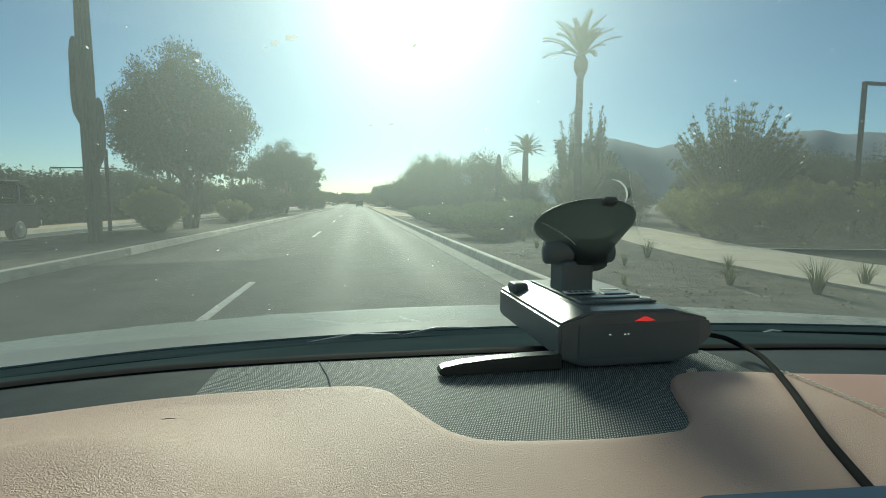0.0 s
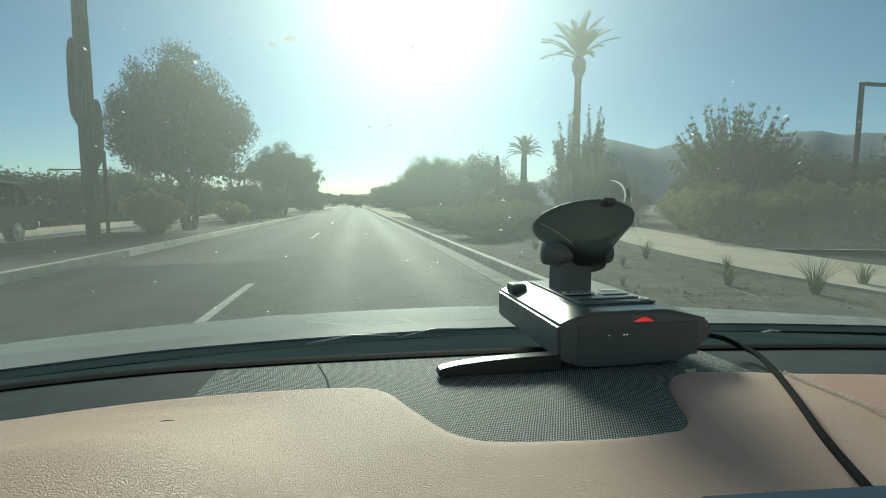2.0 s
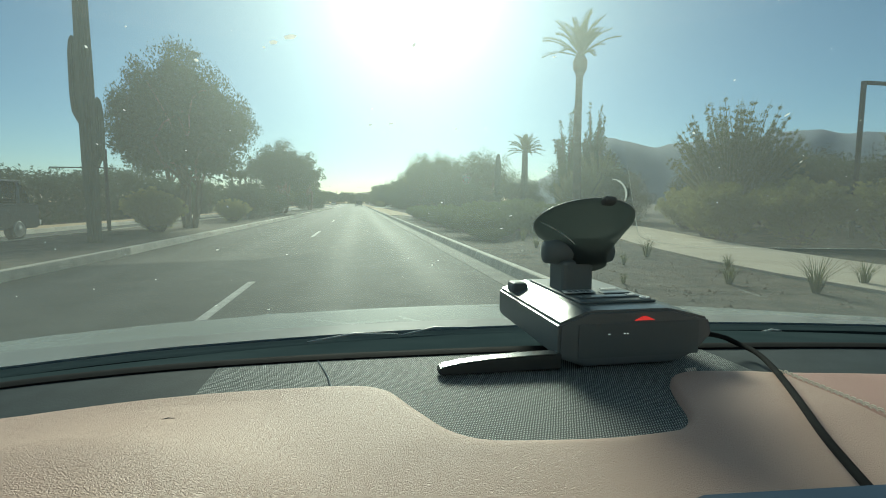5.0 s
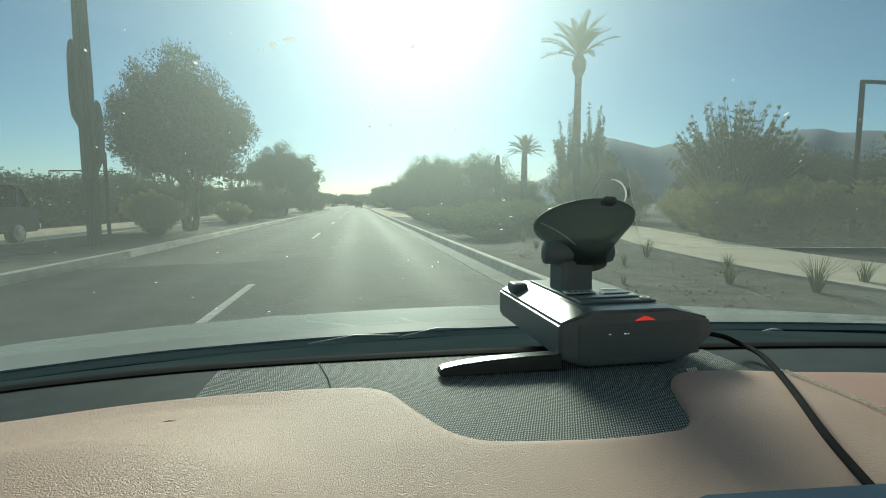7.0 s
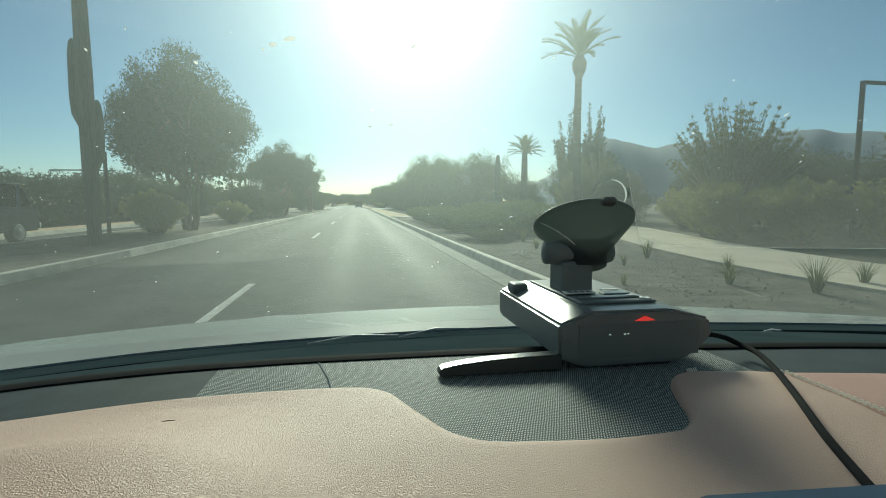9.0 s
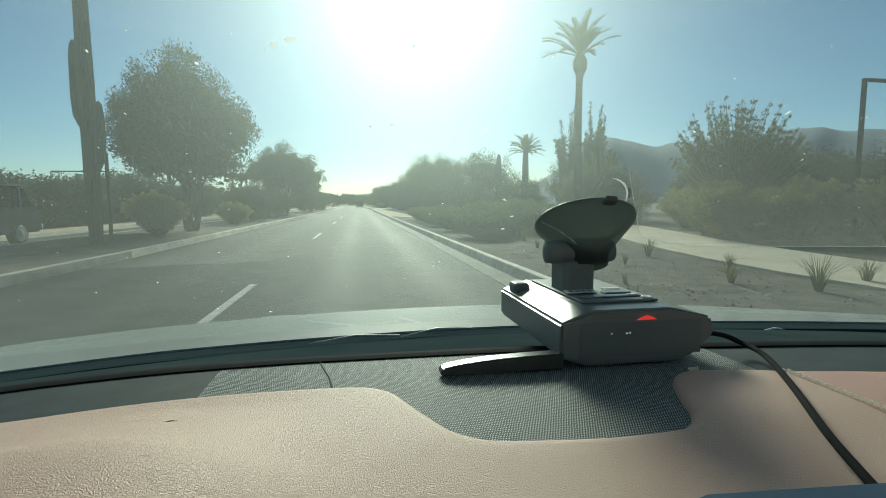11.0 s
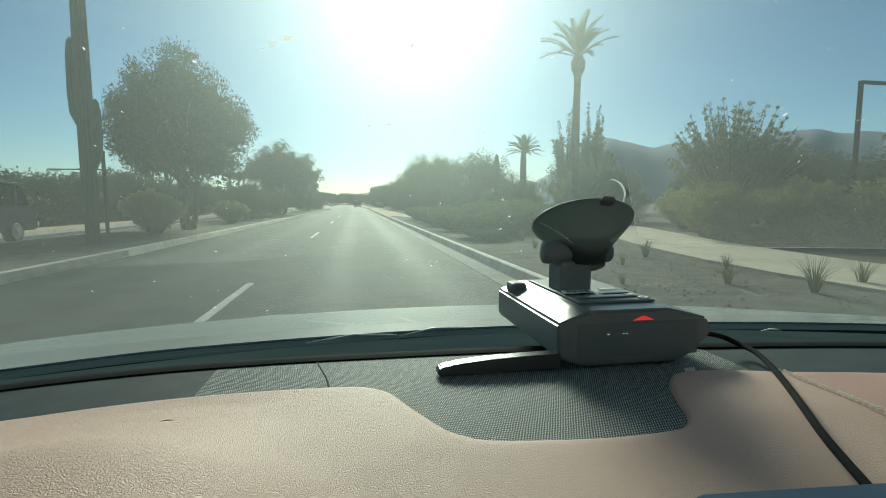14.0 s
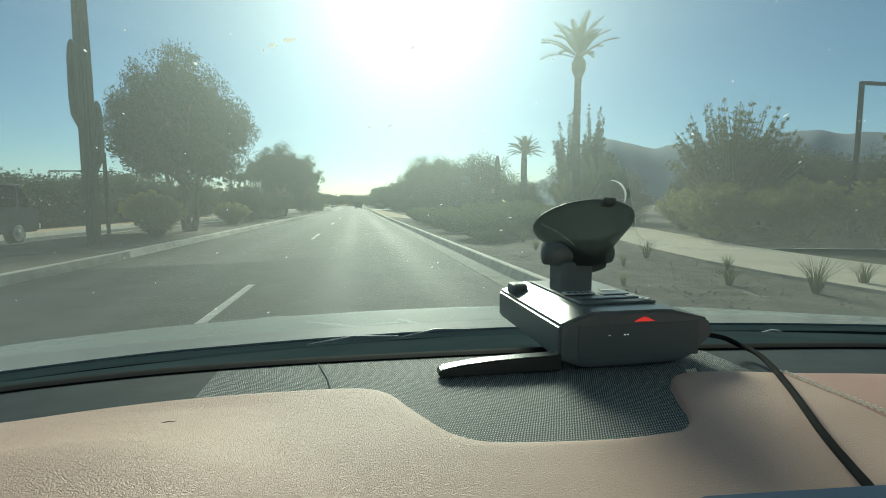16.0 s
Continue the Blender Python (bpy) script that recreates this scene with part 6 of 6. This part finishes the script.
golden.matrix_basis = beside(9.9, 10.4)
tagged(golden, group="golden brush")
for x, y, s, sz in ((10.9, 9.3, 1.0, 1.0), (10.6, 11.6, 1.0, 1.05), (11.7, 10.2, 1.1, 1.05), (9.7, 23.6, 0.95, 0.92), (10.5, 22.2, 1.0, 0.95), (11.6, 20.8, 1.05, 1.0), (12.4, 19.2, 1.1, 1.05), (10.6, 25.4, 1.0, 1.0), (11.8, 23.6, 1.1, 1.05), (13.2, 21.4, 1.1, 1.1), (12.4, 7.6, 1.0, 1.0), (10.5, 4.8, 1.0, 1.0), (12.6, 29, 1.1, 1.0), (-6.4, 29.2, 0.8, 0.8), (-7.2, 31.0, 0.9, 0.9), (-6.2, 38.0, 0.8, 0.7), (11.0, 14.0, 1.0, 1.1)):
    copy_thing(golden, beside(x, y, x * 91, s, sz))
# low spreading growth between the kerb and the path
juniper = open_shrub("low_shrub", "low spreading dark green shrub on the verge", 0.9, 2.2, 130, "leaf_green", 12, leaf_size=1.7, per=26)
juniper.matrix_basis = beside(4.35, 5.6)
tagged(juniper, group="low verge shrubs")
for x, y, s, sz in ((4.6, 4.0, 1.0, 0.95), (4.0, 7.4, 0.9, 1.0), (4.4, 8.6, 1.0, 1.1), (4.5, 9.6, 1.0, 1.1), (6.2, 9.2, 1.0, 1.1), (4.2, 12.0, 0.9, 0.8), (5.6, 11.6, 1.0, 1.0), (5.2, 13.0, 0.8, 0.8),
                    (3.3, 9.2, 0.6, 0.5), (3.5, 11.2, 0.7, 0.6), (3.3, 13.6, 0.6, 0.5), (3.4, 24.6, 0.5, 0.4), (3.6, 26.0, 0.9, 0.8), (3.5, 29.6, 0.8, 0.8), (3.6, 33.5, 0.9, 0.9), (3.7, 37.0, 0.9, 0.9), (3.8, 41.0, 1.0, 1.0),
                    (6.0, 27.0, 1.0, 1.0), (4.6, 27.4, 0.9, 0.9), (7.2, 29.5, 1.1, 1.2), (7.4, 33.5, 1.2, 1.4), (6.4, 31.5, 1.0, 1.1), (5.6, 29.0, 1.1, 1.2), (4.6, 32.0, 1.0, 1.0), (5.8, 34.5, 1.1, 1.3), (4.6, 38.0, 1.0, 1.1)):
    copy_thing(juniper, beside(x, y, x * 77 + y, s, sz))


def grass_tuft(seed, height, blades):
    """A tuft of stiff narrow blades bending outwards."""
    r = np.random.default_rng(seed)
    t = thing("grass_tuft", "small tuft of dry spiky grass on the dirt", "grass", "tufts on the verge")
    vs, fs = [], []
    for _ in range(blades):
        a, lean, h = 6.283 * r.random(), 0.15 + 0.75 * r.random(), height * (0.6 + 0.5 * r.random())
        d, w = Vector((math.cos(a), math.sin(a), 0)), Vector((-math.sin(a), math.cos(a), 0)) * 0.006
        o = len(vs)
        for q in (0.0, 0.5, 1.0):
            p = d * (0.03 + lean * h * q * q * 0.8) + Vector((0, 0, h * (q - 0.2 * lean * q * q)))
            vs += [p - w * (1.1 - q), p + w * (1.1 - q)]
        fs += [(o, o + 1, o + 3, o + 2), (o + 2, o + 3, o + 5, o + 4)]
    put("blades", mesh_from("blades", vs, fs), "leaf_brush", t)
    return t


tuft = grass_tuft(31, 0.42, 70)
tuft.matrix_basis = beside(5.25, 20.3)
tuft_b = grass_tuft(32, 0.34, 50)
tuft_b.matrix_basis = beside(4.5, 17.4)
for k, (x, y, s) in enumerate(((4.9, 21.6, 0.8), (5.5, 18.6, 0.6), (3.9, 22.4, 0.9), (5.0, 16.7, 1.1), (3.4, 19.6, 0.6), (4.3, 24.4, 1.0), (5.6, 23.4, 1.1), (6.0, 17.0, 0.9), (3.2, 17.6, 0.5), (4.2, 19.3, 0.55), (3.6, 26.2, 1.0))):
    copy_thing(tuft if k % 2 else tuft_b, beside(x, y, k * 47, s))
sunny = open_shrub("sunlit_shrub", "yellow-green leafy shrub at the kerb", 0.85, 1.8, 130, "leaf_gold", 14, leaf_size=1.7, per=26)
sunny.matrix_basis = beside(5.4, 4.6)
copy_thing(sunny, beside(6.3, 5.6, 120, 1.15))
# taller growth behind the path
for k, (x, y, s, sz) in enumerate(((12.6, 15.5, 0.6, 0.55), (15.5, 13.0, 0.7, 0.62), (18.0, 14.5, 0.8, 0.7), (14.8, 17.5, 0.7, 0.65), (15.2, 26.5, 0.8, 0.72), (14.2, 30.0, 0.7, 0.65), (13.6, 36.0, 0.8, 0.75), (17.0, 28.5, 0.9, 0.78), (19.5, 27.0, 0.9, 0.8),
                                   (6.6, 38.0, 0.5, 0.45), (11.8, 37.5, 0.6, 0.65), (6.8, 42.0, 0.55, 0.6), (11.2, 44.5, 0.8, 0.75), (7.2, 46.0, 0.6, 0.65), (8.2, 50.0, 0.8, 0.8), (6.9, 54.0, 0.7, 0.7), (9.0, 57.0, 0.9, 0.9), (17.5, 23.0, 0.8, 0.75), (20.0, 19.0, 0.8, 0.7))):
    copy_thing(oleander, beside(x, y, k * 63, s, sz))
for k, (x, y, s, sz) in enumerate(((18.5, 32, 0.75, 0.65), (21.5, 24, 0.75, 0.6), (16.0, 46, 0.8, 0.75), (9.4, 64, 0.9, 1.05), (12.6, 60, 1.0, 1.1), (10.2, 75, 1.1, 1.3), (9.8, 87, 1.1, 1.3), (9.6, 99, 1.1, 1.2), (24.0, 36, 0.9, 0.7), (26.0, 26, 0.9, 0.65))):
    copy_thing(mesquite, beside(x, y, k * 80, s, sz))
for k, (x, y, sz) in enumerate(((-13.6, 57, 0.7), (-13.8, 52, 0.62))):
    copy_thing(roundtree, beside(x, y, k * 50, 0.8, sz))

# trees on the median and behind the hedge
shade = tree("median_tree", "broad dark evergreen tree with several leaning trunks", "tree", 7.7, 6.2, 2.0, "leaf_dark", 360, 150, 0.048, 0.85, droop=0.6, stems=3, lumps=10, core=70)
shade.matrix_basis = beside(-6.3, 31.8, 0, 0.82, 0.86)
tagged(shade, group="trees on the median")
copy_thing(shade, beside(-6.8, 59, 200, 1.25, 1.02))
pine = tree("rounded_tree", "rounded dark tree rising above the hedge", "tree", 7.6, 5.4, 3.4, "leaf_dark", 70, 90, 0.11, 1.2)
pine.matrix_basis = beside(-20.6, 71)
slender = open_shrub("slender_tree", "tall slender sparse tree with upright leafy columns", 13.0, 3.8, 26, "leaf_olive", 21, "tree", 0.42, 0.3, 10, whorls=15)
slender.matrix_basis = beside(22.5, 62)
tagged(slender, group="tall slender trees")
copy_thing(slender, beside(25.5, 62.5, 90, 1.0, 1.06))
copy_thing(slender, beside(28, 65, 200, 1.0, 0.85))

# two weathered posts with a rail between the shrubs
posts = thing("post_frame", "two dark square posts joined by a thin rail", "posts", "", pose(8.7, START + 14.6, 0.12))
for x, y, h in ((0, 0, 3.95), (0.5, 1.4, 3.75)):
    b = bmesh.new()
    box(b, x - 0.08, x + 0.08, y - 0.08, y + 0.08, -0.1, h, 0.012)
    part("post", b, "metal_dark", posts)
put("rail", mesh_from("rail", *tube([(-1.5, 1.0, 2.82), (0.0, 1.2, 2.88), (0.9, 1.45, 2.9)], [0.03, 0.03, 0.03], 6)), "metal_dark", posts)
copy_thing(posts, at_spot(-8.1, START + 29, 0.13, 25, 0.72))

# low plate on a post at the median's nose
marker = thing("median_marker", "low dark plate on a short post at the median nose", "sign", "", pose(-6.0, START + 17.4, 0.13))
put("post", mesh_from("post", *tube([(0, 0, -0.1), (0, 0, 0.5)], [0.03, 0.03], 8)), "metal_dark", marker)
b = bmesh.new()
box(b, -0.36, 0.36, -0.03, 0.03, 0.42, 0.58, 0.01)
part("plate", b, "metal_dark", marker)


def lamp_post(m):
    t = thing("street_lamp", "dark square-armed street lamp", "street lamp", "street lamps", m)
    b = bmesh.new()
    box(b, -0.07, 0.07, -0.07, 0.07, -0.1, 6.5, 0.01)
    part("pole", b, "metal_dark", t)
    b = bmesh.new()
    box(b, 0.07, 1.3, -0.09, 0.09, 6.38, 6.5, 0.01)
    part("lamp_head", b, "metal_dark", t)
    return t


lamp = lamp_post(Matrix.Translation((25.6, START + 15.4, 0.13)) @ Matrix.Scale(1.12, 4))
copy_thing(lamp, Matrix.Translation((13.8, START + 23.7, 0.13)) @ Matrix.Scale(0.6, 4))
vehicle("oncoming_car", "dark grey crossover in the far lanes beside the median", "car_grey", pose(-10.1, CAR_Y + 13.7, 0, 0, 0, 180))
